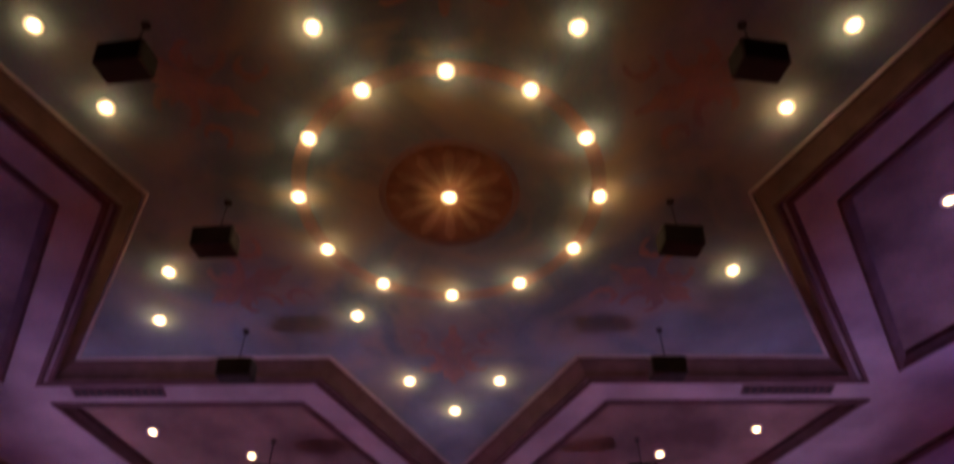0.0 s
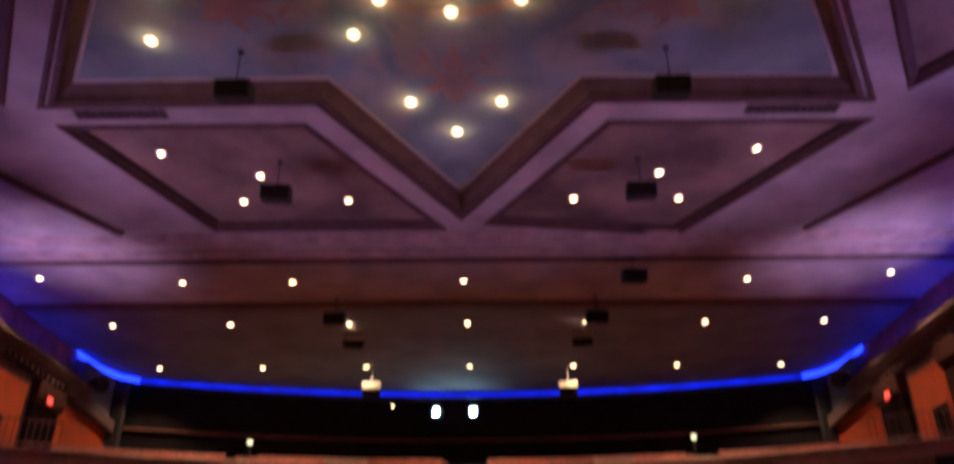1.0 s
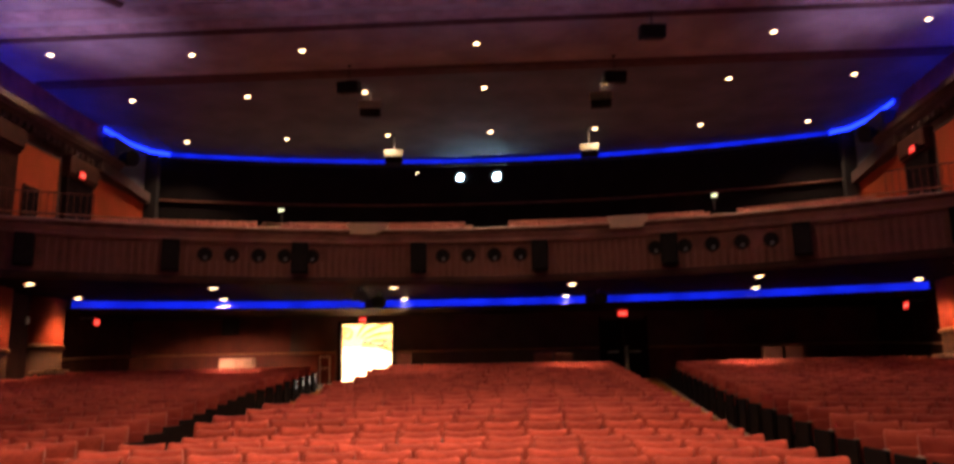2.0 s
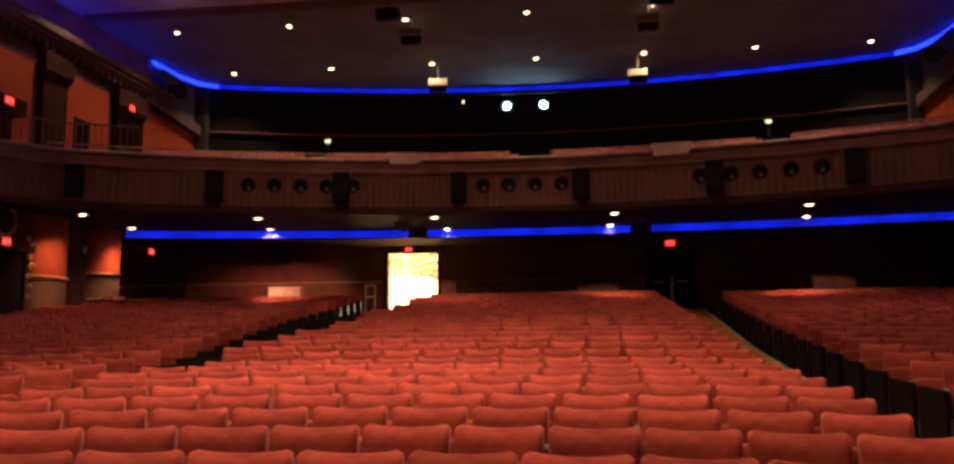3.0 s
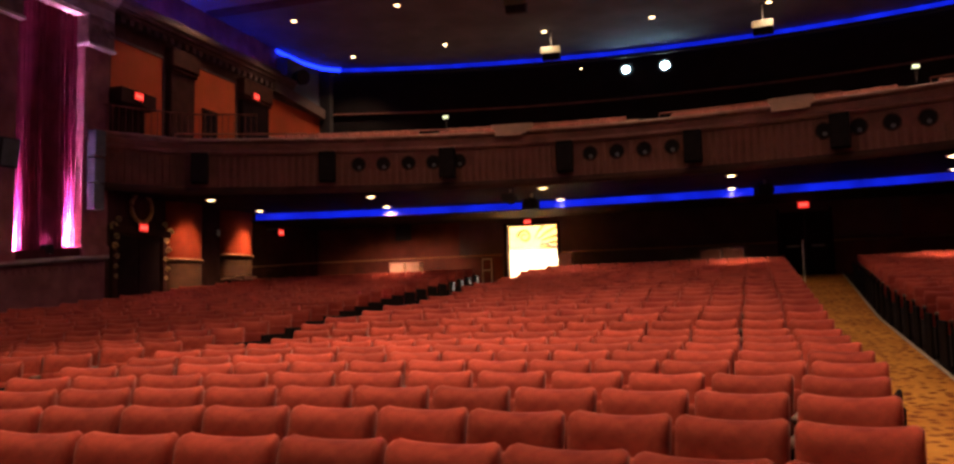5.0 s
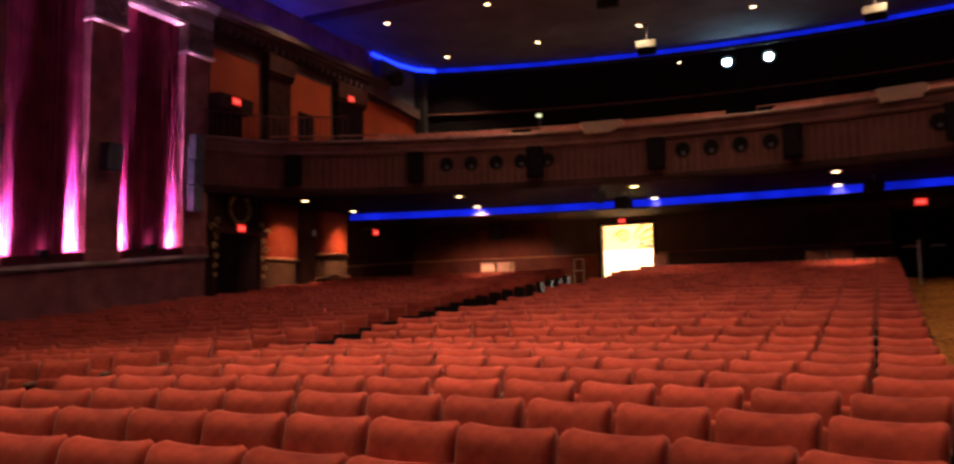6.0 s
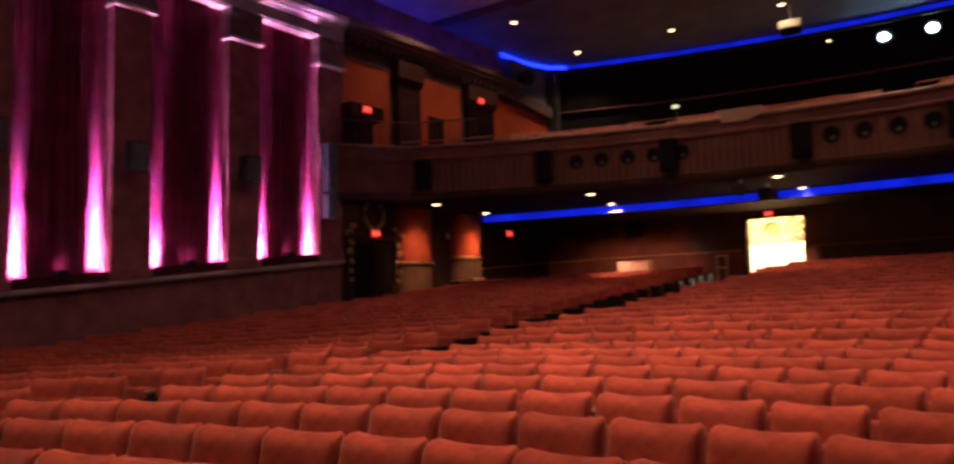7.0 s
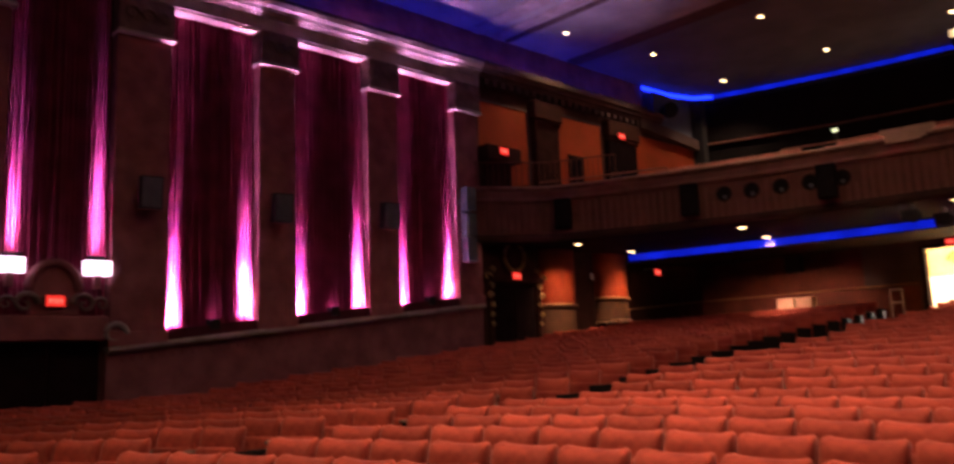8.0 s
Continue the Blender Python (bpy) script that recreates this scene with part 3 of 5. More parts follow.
bm = bmesh.new()
bm_box(bm, -12.4, -1.0, 39.2, 39.4, 1.9, 6.6)
bm_box(bm, -12.6, -12.4, 30.3, 39.4, 1.9, 6.6)
bm_box(bm, -1.0, -0.8, 30.3, 39.4, 1.9, 6.6)
bm_box(bm, -12.6, -0.8, 30.3, 39.4, 6.6, 6.8)
bm_box(bm, -12.6, -0.8, 30.0, 39.4, 1.9, 2.14)
setting("lobby_wall", bm, M_LOBBY, "bright cream lobby seen through the open doorway")
setting("lobby_frieze", box_bm(-12.38, -1.02, 39.14, 39.19, 4.12, 6.55), M_LOBBY_GOLD, "gold painted frieze on the lobby wall")
lobby_lamp = thing("lobby_lamp", "bright warm lobby ceiling light panel", "lamp", at=(-4.7, 32.5, 6.6))
part("diffuser", box_bm(-6.3, -3.1, 31.4, 33.8, 6.5, 6.59, 0.02), G_LOBBY, lobby_lamp)
part("diffuser", box_bm(-9.3, -5.1, 35.4, 37.8, 6.5, 6.59, 0.02), G_LOBBY, lobby_lamp)
# gilt scroll relief on the lobby's back wall
scroll = thing("wall_scroll", "gilt scroll relief with fan ribs on lobby wall", "ornament", at=(-7.0, 39.14, 4.4))
bm = bmesh.new()
bm_tube(bm, [(-7.5 + (0.06 + 0.03 * t) * math.cos(t), 39.1, 4.74 + (0.06 + 0.03 * t) * math.sin(t)) for t in np.linspace(0, 9.5, 60)], [0.03 + 0.0008 * k for k in range(60)], 8)
part("volute", bm, M_LOBBY_RIB, scroll)
for k in range(5):
    a = radians(88 - 19 * k)
    bm = bmesh.new()
    bm_tube(bm, [(-7.0 + (0.5 + 1.9 * u) * math.cos(a - 0.5 * u), 39.1, 4.1 + (0.5 + 1.3 * u) * math.sin(a - 0.5 * u)) for u in np.linspace(0, 1, 12)], [0.02 + 0.05 * math.sin(math.pi * u) for u in np.linspace(0, 1, 12)], 8)
    part("fan_rib", bm, M_LOBBY_RIB, scroll)
bm = bmesh.new()
bm_tube(bm, [(-6.75 + 0.5 * u, 39.08, 4.28 + 0.1 * math.sin(3.0 * u)) for u in np.linspace(0, 3, 16)], [0.05 + 0.02 * (k % 3) for k in range(16)], 8)
part("leaf", bm, M_RAIL, scroll)
frame_1 = thing("door_1", "open doorway with dark frame to the bright lobby", "door", at=(-4.75, RY, 2.15))
frame_1["kind"] = "structure"
part("frame", box_bm(-5.82, -5.70, RY - 0.04, RY + 0.32, 2.1, 4.45, 0.01), M_DOOR, frame_1)
part("frame", box_bm(-3.80, -3.68, RY - 0.04, RY + 0.32, 2.1, 4.45, 0.01), M_DOOR, frame_1)
part("lintel", box_bm(-5.70, -3.80, RY - 0.04, RY + 0.32, 4.36, 4.45, 0.01), M_DOOR, frame_1)
part("door_leaf", box_bm(-6.72, -5.80, RY + 0.33, RY + 0.39, 2.16, 4.34, 0.008), M_DOOR, frame_1)
part("door_leaf", box_bm(-3.70, -2.78, RY + 0.33, RY + 0.39, 2.16, 4.34, 0.008), M_DOOR, frame_1)

# closed doors at the end of the other aisle
door_2 = thing("door_2", "closed dark double door under a red exit sign", "door", at=(4.67, RY, 2.15))
door_2["kind"] = "structure"
for x0, x1 in ((3.9, 4.66), (4.68, 5.44)):
    lf = part("door_leaf", box_bm(x0, x1, RY - 0.07, RY - 0.01, 2.15, 4.3, 0.01), M_DOOR, door_2)
    part("handle", box_bm((x0 + x1) / 2 - 0.2, (x0 + x1) / 2 + 0.2, RY - 0.13, RY - 0.075, 3.12, 3.18, 0.01), M_STEEL, lf, "steel push bar")
part("frame", box_bm(3.80, 3.895, RY - 0.09, RY, 2.1, 4.42, 0.01), M_DOOR, door_2)
part("frame", box_bm(5.445, 5.54, RY - 0.09, RY, 2.1, 4.42, 0.01), M_DOOR, door_2)


# ---------------------------------------------------------------- balcony
SIDE_IN = 12.3


def fascia_path(z, off=0.0, n=48):
    """Plan line of the balcony front, off metres in front of it."""
    a = [(x, arc_y(FASCIA_Y - off, FASCIA_K, x), z) for x in np.linspace(-SIDE_IN, SIDE_IN, n)]
    return [(-SIDE + 0.02, 17.95 - off * 0.4, z)] + a + [(SIDE - 0.02, 17.95 - off * 0.4, z)]


balcony_front = thing("balcony_front", "brown ribbed balcony front with dark lower band", "balcony front", at=(0, FASCIA_Y, 4.7))
bm = bmesh.new()
bm_sweep(bm, fascia_path(0), [(-0.031, 4.785), (-0.031, 4.99), (0.0, 4.99), (0.0, 6.25), (-0.25, 6.25), (-0.25, 4.785)])
part("wall", bm, M_FASCIA_GAP, balcony_front)
bm = bmesh.new()
bm_sweep(bm, fascia_path(0), [(0.003, 6.08), (0.03, 6.08), (0.03, 6.252), (0.003, 6.252)])
part("band", bm, M_FASCIA, balcony_front)
bm = bmesh.new()
bm_sweep(bm, fascia_path(0), [(-0.03, 4.765), (0.08, 4.775), (0.10, 4.86), (0.08, 4.96), (0.05, 4.985), (-0.03, 4.985)])
part("lower_band", bm, M_FASCIA_DARK, balcony_front)
bm = bmesh.new()
bm_sweep(bm, fascia_path(0), [(-0.30, 6.255), (0.05, 6.255), (0.09, 6.30), (0.09, 6.36), (0.02, 6.41), (-0.30, 6.41)])
part("rail", bm, M_RAIL, balcony_front, "rose brown wooden top rail")
bm = bmesh.new()
bm_sweep(bm, fascia_path(0), [(0.003, 5.92), (0.05, 5.94), (0.07, 6.0), (0.04, 6.06), (0.003, 6.07)])
part("moulding", bm, M_FASCIA, balcony_front)

# ribs: one mesh shared by all, proud of the front
BANNERS = [-11.9, -8.58, -5.22, -1.87, 1.63, 5.22, 8.54, 11.9]
HOLES = [-7.74, -7.05, -6.34, -5.64, -4.90, -1.18, -0.44, 0.31, 1.06, 4.84, 5.62, 6.34, 7.08, 7.80]
bm = bmesh.new()
pr = [(-0.046, 0.0), (-0.036, -0.022), (0.0, -0.032), (0.036, -0.022), (0.046, 0.0)]
lo = [bm.verts.new((x, y, 0.0)) for x, y in pr]
hi = [bm.verts.new((x, y, 0.88)) for x, y in pr]
for i in range(4):
    bm.faces.new((lo[i], lo[i + 1], hi[i + 1], hi[i]))
bm.faces.new(hi[::-1])
bm.faces.new(lo)
rib_me = bpy.data.meshes.new("rib")
bm.to_mesh(rib_me)
bm.free()
rib_me.materials.append(M_FASCIA)
short_me = rib_me.copy()
for v in short_me.vertices:
    v.co.z *= 0.5


def at_fascia(x, off=0.0):
    """Place and heading on the curved front at x."""
    y = arc_y(FASCIA_Y, FASCIA_K, x)
    a = math.atan(-2 * FASCIA_K * x)
    return Vector((x + off * math.sin(a), y - off * math.cos(a), 0)), a


x = -12.2
while x < 12.2:
    if min(abs(x - b) for b in BANNERS) > 0.34:
        p, a = at_fascia(x, 0.003)
        near = min(abs(x - h) for h in HOLES) < 0.30
        ob = new("rib", short_me if near else rib_me)
        ob.location, ob.rotation_euler = (p.x, p.y, 5.0), (0, 0, a)
        ob.parent = balcony_front
        ob.matrix_parent_inverse = balcony_front.matrix_basis.inverted()
    x += 0.19
for s in (-1, 1):
    for k in range(1, 12):
        u = k / 12
        ob = new("rib", rib_me)
        ob.location = (s * (SIDE - 0.02 + (SIDE_IN - SIDE + 0.02) * u) - s * 0.004, 17.95 + (arc_y(FASCIA_Y, FASCIA_K, SIDE_IN) - 17.95) * u - 0.003, 5.0)
        ob.rotation_euler = (0, 0, s * radians(54))
        ob.parent = balcony_front
        ob.matrix_parent_inverse = balcony_front.matrix_basis.inverted()
# slender balustrade over the side boxes
for s in (-1, 1):
    t = thing("balustrade", "slender dark balustrade on the side box front", "balustrade", "side balustrades", at=(s * 12.5, 18.6, 6.41))
    ends = [(s * (SIDE - 0.05), 17.98), (s * SIDE_IN, arc_y(FASCIA_Y, FASCIA_K, SIDE_IN)), (s * 10.4, arc_y(FASCIA_Y, FASCIA_K, 10.4))]
    line = []
    for (xa, ya), (xb, yb) in zip(ends, ends[1:]):
        n = int(math.hypot(xb - xa, yb - ya) / 0.16)
        line += [(xa + (xb - xa) * k / n, ya + (yb - ya) * k / n + 0.12) for k in range(n)]
    for x, y in line:
        bm = bmesh.new()
        bm_tube(bm, [(x, y, 6.412), (x, y, 7.12)], 0.011, 6)
        part("baluster", bm, M_FASCIA_GAP, t)
    bm = bmesh.new()
    bm_tube(bm, [(x, y, 7.14) for x, y in line], 0.02, 6)
    part("rail", bm, M_FASCIA_GAP, t)

# thin guard rails standing on the balcony rail
for xa, xb in ((-12.6, -9.2), (-6.3, -0.9), (0.75, 5.3), (7.2, 12.6)):
    t = thing("guard_rail", "thin rose painted guard rail on the balcony front", "guard rail", "balcony guard rails", at=(xa, arc_y(FASCIA_Y, FASCIA_K, xa) + 0.1, 6.41))
    bm = bmesh.new()
    bm_tube(bm, [(x, arc_y(FASCIA_Y, FASCIA_K, x) + 0.1, 6.56) for x in np.linspace(xa, xb, 14)], 0.02, 6)
    part("bar", bm, M_ROSE_WALL, t)
    n = int((xb - xa) / 1.3)
    for k in range(n + 1):
        x = xa + (xb - xa) * k / n
        y = arc_y(FASCIA_Y, FASCIA_K, x) + 0.1
        bm = bmesh.new()
        bm_tube(bm, [(x, y, 6.412), (x, y, 6.56)], 0.013, 6)
        part("post", bm, M_ROSE_WALL, t)
# round openings with rims
for hx in HOLES:
    p, a = at_fascia(hx, 0.01)
    m = Matrix.Translation((p.x, p.y, 5.59)) @ Matrix.Rotation(a, 4, "Z")
    bm = bmesh.new()
    bm_disc(bm, (0, -0.02, 0), 0.19, 0.018, 20, "y")
    bm.transform(m)
    port = part("porthole", bm, M_SHELL, balcony_front, "round dark lamp opening")
    bm = bmesh.new()
    bm_tube(bm, [(0.20 * math.cos(t), -0.02, 0.20 * math.sin(t)) for t in np.linspace(0, 2 * math.pi, 25)], 0.022, 6)
    bm.transform(m)
    part("rim", bm, M_FASCIA_DARK, port)
    bm = bmesh.new()
    bm_disc(bm, (0.02, -0.05, -0.09), 0.055, 0.028, 12, "y")
    bm.transform(m)
    part("lens", bm, M_ARRAY, port, "small grey spotlight lens")
# loudspeakers hung on the front
for bx in BANNERS:
    p, a = at_fascia(bx, 0.02)
    m = Matrix.Translation((p.x, p.y, 0)) @ Matrix.Rotation(a, 4, "Z")
    t = thing("loudspeaker", "black cabinet loudspeaker mounted on the balcony front", "speaker", "balcony loudspeakers", at=(p.x, p.y, 5.0))
    bm = box_bm(-0.23, 0.23, -0.32, -0.05, 5.08, 5.94, 0.02)
    bm.transform(m)
    part("cabinet", bm, M_SHELL, t)
    bm = box_bm(-0.20, 0.20, -0.335, -0.323, 5.12, 5.90, 0.004)
    bm.transform(m)
    part("grille", bm, M_SHELL, t)
    bm = box_bm(-0.06, 0.06, -0.06, 0.03, 5.4, 5.6)
    bm.transform(m)
    part("bracket", bm, M_STEEL, t)
    bm = box_bm(-0.24, 0.24, -0.33, -0.04, 5.942, 5.965, 0.003)
    bm.transform(m)
    part("top", bm, M_RAIL, t)
# cream boards over the rail, with stepped edges
for x0, x1, steps in ((-3.95, -2.75, 1), (3.57, 4.68, -1)):
    cx = (x0 + x1) / 2
    p, a = at_fascia(cx, 0.11)
    m = Matrix.Translation((p.x, p.y, 0)) @ Matrix.Rotation(a, 4, "Z")
    bm = bmesh.new()
    w = (x1 - x0) / 2
    pts = [(-w + 0.1, 6.22), (w - 0.32, 6.22), (w - 0.32, 6.27), (w - 0.2, 6.27), (w - 0.2, 6.34), (w - 0.08, 6.34), (w - 0.08, 6.42), (w, 6.42), (w, 6.56), (-w, 6.56), (-w, 6.44), (-w + 0.1, 6.44)]
    if steps < 0:
        pts = [(-w + 0.06, 6.2), (w - 0.1, 6.2), (w - 0.1, 6.3), (w, 6.34), (w, 6.5), (w - 0.06, 6.55), (-w, 6.55), (-w, 6.45), (-w + 0.06, 6.4)]
    f = [bm.verts.new((q[0], -0.04, q[1])) for q in pts]
    bk = [bm.verts.new((q[0], 0.0, q[1])) for q in pts]
    bm.faces.new(f)
    bm.faces.new(bk[::-1])
    for i in range(len(pts)):
        bm.faces.new((f[i], f[(i + 1) % len(pts)], bk[(i + 1) % len(pts)], bk[i]))
    bm.transform(m)
    tagged(part("board", bm, M_CREAM), "cream board with stepped edges over the balcony rail", "board", "cream boards")

# soffit, blue line, lower rear ceiling
bm = bmesh.new()
a = [(x, y) for x, y, z in fascia_path(0, -0.02)]
b = [(x, y) for x, y, z in arc_path(STRIP_Y, STRIP_K, SIDE, -SIDE, 0)]
bm.faces.new([bm.verts.new((x, y, 4.78)) for x, y in a + b])
setting("balcony_soffit", bm, M_SOFFIT, "dark brown soffit under the balcony")
bm = bmesh.new()
a = [(x, y) for x, y, z in arc_path(STRIP_Y + 0.06, STRIP_K, -SIDE, SIDE, 0)]
bm.faces.new([bm.verts.new((x, y, 4.53 if y < RY - 1 else 4.64)) for x, y in a + [(SIDE, RY), (-SIDE, RY)]])
setting("rear_soffit", bm, M_SOFFIT, "black lower ceiling at the rear")
bm = bmesh.new()
bm_sweep(bm, arc_path(STRIP_Y + 0.05, STRIP_K, -SIDE, SIDE, 0), [(0.0, 4.515), (0.03, 4.515), (0.03, 4.535), (0.0, 4.535)])
setting("soffit_lip", bm, M_FASCIA_DARK, "dark brown lip below the blue light line")
BREAKS = [(-13.15, -4.1), (-3.5, 3.1), (3.6, 13.15)]
blue_line = thing("led_line", "bright blue LED strip under the balcony", "light strip", "blue light strips", at=(0, STRIP_Y, 4.7))
for x0, x1 in BREAKS:
    bm = bmesh.new()
    bm_sweep(bm, arc_path(STRIP_Y, STRIP_K, x0, x1, 0, 24), [(0.0, 4.54), (0.02, 4.54), (0.02, 4.75), (0.0, 4.75)])
    part("diffuser", bm, G_BLUE, blue_line)
# dark fittings that break the blue line
for p in ((-3.6, 23.3), (-3.3, 24.6), (3.4, 25.0)):
    t = thing("stage_light", "black stage light clamped under the balcony", "stage light", "balcony stage lights", at=(p[0], p[1], 4.75))
    part("yoke", box_bm(p[0] - 0.03, p[0] + 0.03, p[1] - 0.03, p[1] + 0.03, 4.62, 4.775), M_STEEL, t)
    bm = bmesh.new()
    bm_tube(bm, [(p[0] - 0.1, p[1] + 0.3, 4.60), (p[0], p[1], 4.52), (p[0] + 0.1, p[1] - 0.3, 4.45)], [0.12, 0.15, 0.17], 14)
    part("barrel", bm, M_SPEAKER, t)
    bm = bmesh.new()
    bm_box(bm, p[0] - 0.16, p[0] + 0.22, p[1] - 0.36, p[1] - 0.33, 4.32, 4.60)
    part("barn_door", bm, M_SPEAKER, t)

# balcony deck in steps, back wall, seats as stripes of red
STEPS = 8
for i in range(STEPS):
    y0, z = FASCIA_Y + 0.25 + 0.88 * i, 5.35 + 0.29 * i
    bm = bmesh.new()
    bm_sweep(bm, arc_path(y0, (FASCIA_K + (TOP_K - FASCIA_K) * i / 7), -SIDE, SIDE, 0, 30), [(0.0, z - 0.38), (0.0, z), (-0.9, z), (-0.9, z - 0.38)])
    setting("balcony_step", bm, M_FASCIA, "brown balcony step")


def upper_wall(name, z0, z1, off, m, label):
    bm = bmesh.new()
    bm_sweep(bm, arc_path(TOP_Y - off, TOP_K, -14.2, 14.2, 0, 40), [(0.0, z0), (0.0, z1), (-0.2, z1), (-0.2, z0)])
    return setting(name, bm, m, label)


upper_wall("wall_rear_upper", 8.0, 11.2, -0.15, M_UPPERBLACK, "black curved rear wall above the balcony")
upper_wall("ledge", 9.50, 9.55, 0.05, M_RAIL, "thin ledge along the black rear wall")
upper_wall("partition", 7.4, 8.30, 0.9, M_UPPERBLACK, "black partition behind the last balcony row")
# pale caps on the partition
for x0, x1, dz in ((-13.2, -10.6, 0.06), (-10.0, -8.3, 0.0), (-7.6, -0.9, 0.05), (0.8, 7.9, 0.05), (8.4, 10.4, 0.0), (10.8, 14.0, 0.06)):
    bm = bmesh.new()
    bm_sweep(bm, arc_path(TOP_Y - 1.02, TOP_K, x0, x1, 0, 12), [(0.0, 8.14 + dz), (0.1, 8.14 + dz), (0.1, 8.36 + dz), (-0.15, 8.38 + dz), (-0.15, 8.14 + dz)])
    setting("partition_cap", bm, M_CREAM if dz == 0 else M_ROSE_WALL, "cream panel beside a balcony aisle" if dz == 0 else "rose cap on the balcony partition")
    bm = bmesh.new()
    bm_sweep(bm, arc_path(TOP_Y - 1.02, TOP_K, x0, x1, 0, 12), [(0.11, 8.07 + dz), (0.15, 8.07 + dz), (0.15, 8.135 + dz), (0.11, 8.135 + dz)])
    setting("trim", bm, M_DUSTY, "dark red strip below the partition cap")
    if dz == 0:
        # red rail climbing and falling across the aisle panel
        bm = bmesh.new()
        bm_tube(bm, [(x, arc_y(TOP_Y - 1.16, TOP_K, x), 8.14 + 0.19 * math.sin(math.pi * (x - x0) / (x1 - x0)) ** 1.5) for x in np.linspace(x0 + 0.25, x1 - 0.05, 9)], 0.028, 6)
        setting("trim", bm, M_DUSTY, "red stair rail against the cream panel", True)
upper_line = thing("led_line", "bright blue LED strip along the rear ceiling edge", "light strip", "blue light strips", at=(0, TOP_Y, 11.3))
bm = bmesh.new()
for s in (-1, 1):
    corner = [(-14.05, 27.5, 0), (-13.95, 29.2, 0), (-13.6, 30.3, 0), (-13.02, TOP_Y - TOP_K * 13.02 ** 2, 0)]
    if s > 0:
        corner = [(-x, y, z) for x, y, z in corner][::-1]
    cb = bmesh.new()
    bm_sweep(cb, corner, [(0.0, 11.33), (0.02, 11.33), (0.02, 11.49), (0.0, 11.49)])
    part("diffuser", cb, G_CORNER, upper_line)
path = arc_path(TOP_Y, TOP_K, -13.0, 13.0, 0, 30)
bm_sweep(bm, path, [(0.0, 11.33), (0.02, 11.33), (0.02, 11.49), (0.0, 11.49)])
part("diffuser", bm, G_BLUE, upper_line)
bm = bmesh.new()
bm_sweep(bm, path, [(-0.02, 11.18), (0.10, 11.18), (0.10, 11.30), (-0.02, 11.30)])
part("channel", bm, M_BLACK, upper_line)

# ---------------------------------------------------------------- projection ports
for px, r in ((-1.45, 0.13), (0.08, 0.14)):
    y = arc_y(TOP_Y, TOP_K, px) + 0.13
    t = thing("projector_port", "glaring white projector lens in a black port", "projector", "projector ports", at=(px, y, 10.72))
    bm = bmesh.new()
    bm_tube(bm, [(px + 0.25 * math.cos(a), y - 0.03, 10.72 + 0.25 * math.sin(a)) for a in np.linspace(0, 2 * math.pi, 21)], 0.04, 8)
    part("rim", bm, M_SPEAKER, t)
    bm = bmesh.new()
    bm_disc(bm, (px, y - 0.04, 10.72), r, 0.03, 20, "y")
    part("lens", bm, G_PROJ, t)
for px, pz in ((-3.25, 10.93),):
    y = arc_y(TOP_Y, TOP_K, px) + 0.13
    t = thing("indicator_lamp", "tiny white indicator lamp on the booth wall", "lamp", "indicator lamps", at=(px, y, pz))
    part("housing", box_bm(px - 0.09, px + 0.09, y - 0.03, y, pz - 0.09, pz + 0.09, 0.01), M_SPEAKER, t)
    bm = bmesh.new()
    bm_disc(bm, (px, y - 0.045, pz), 0.035, 0.012, 10, "y")
    part("lens", bm, G_LAMP, t)

# ---------------------------------------------------------------- side walls (both sides alike)
BAYS = [(6.12, 8.03), (9.25, 11.32), (12.33, 14.42), (15.43, 17.47)]
PILASTERS = [(4.95, 6.08), (8.07, 9.22), (11.34, 12.31), (14.44, 15.41), (17.49, 18.4)]


def sill_z(y):
    return 1.97 + 0.102 * (y - 8.37)


def hem_z(y):
    """Lower edge of the drapes, above the light trough."""
    return 2.34 + 0.102 * (y - 9.24)


def sx(s, d):
    """x at d metres into the room from the wall face on side s."""
    return s * (SIDE - d)


def sbox(s, d0, d1, y0, y1, z0, z1, bevel=0.0):
    return box_bm(sx(s, d0), sx(s, d1), y0, y1, z0, z1, bevel)


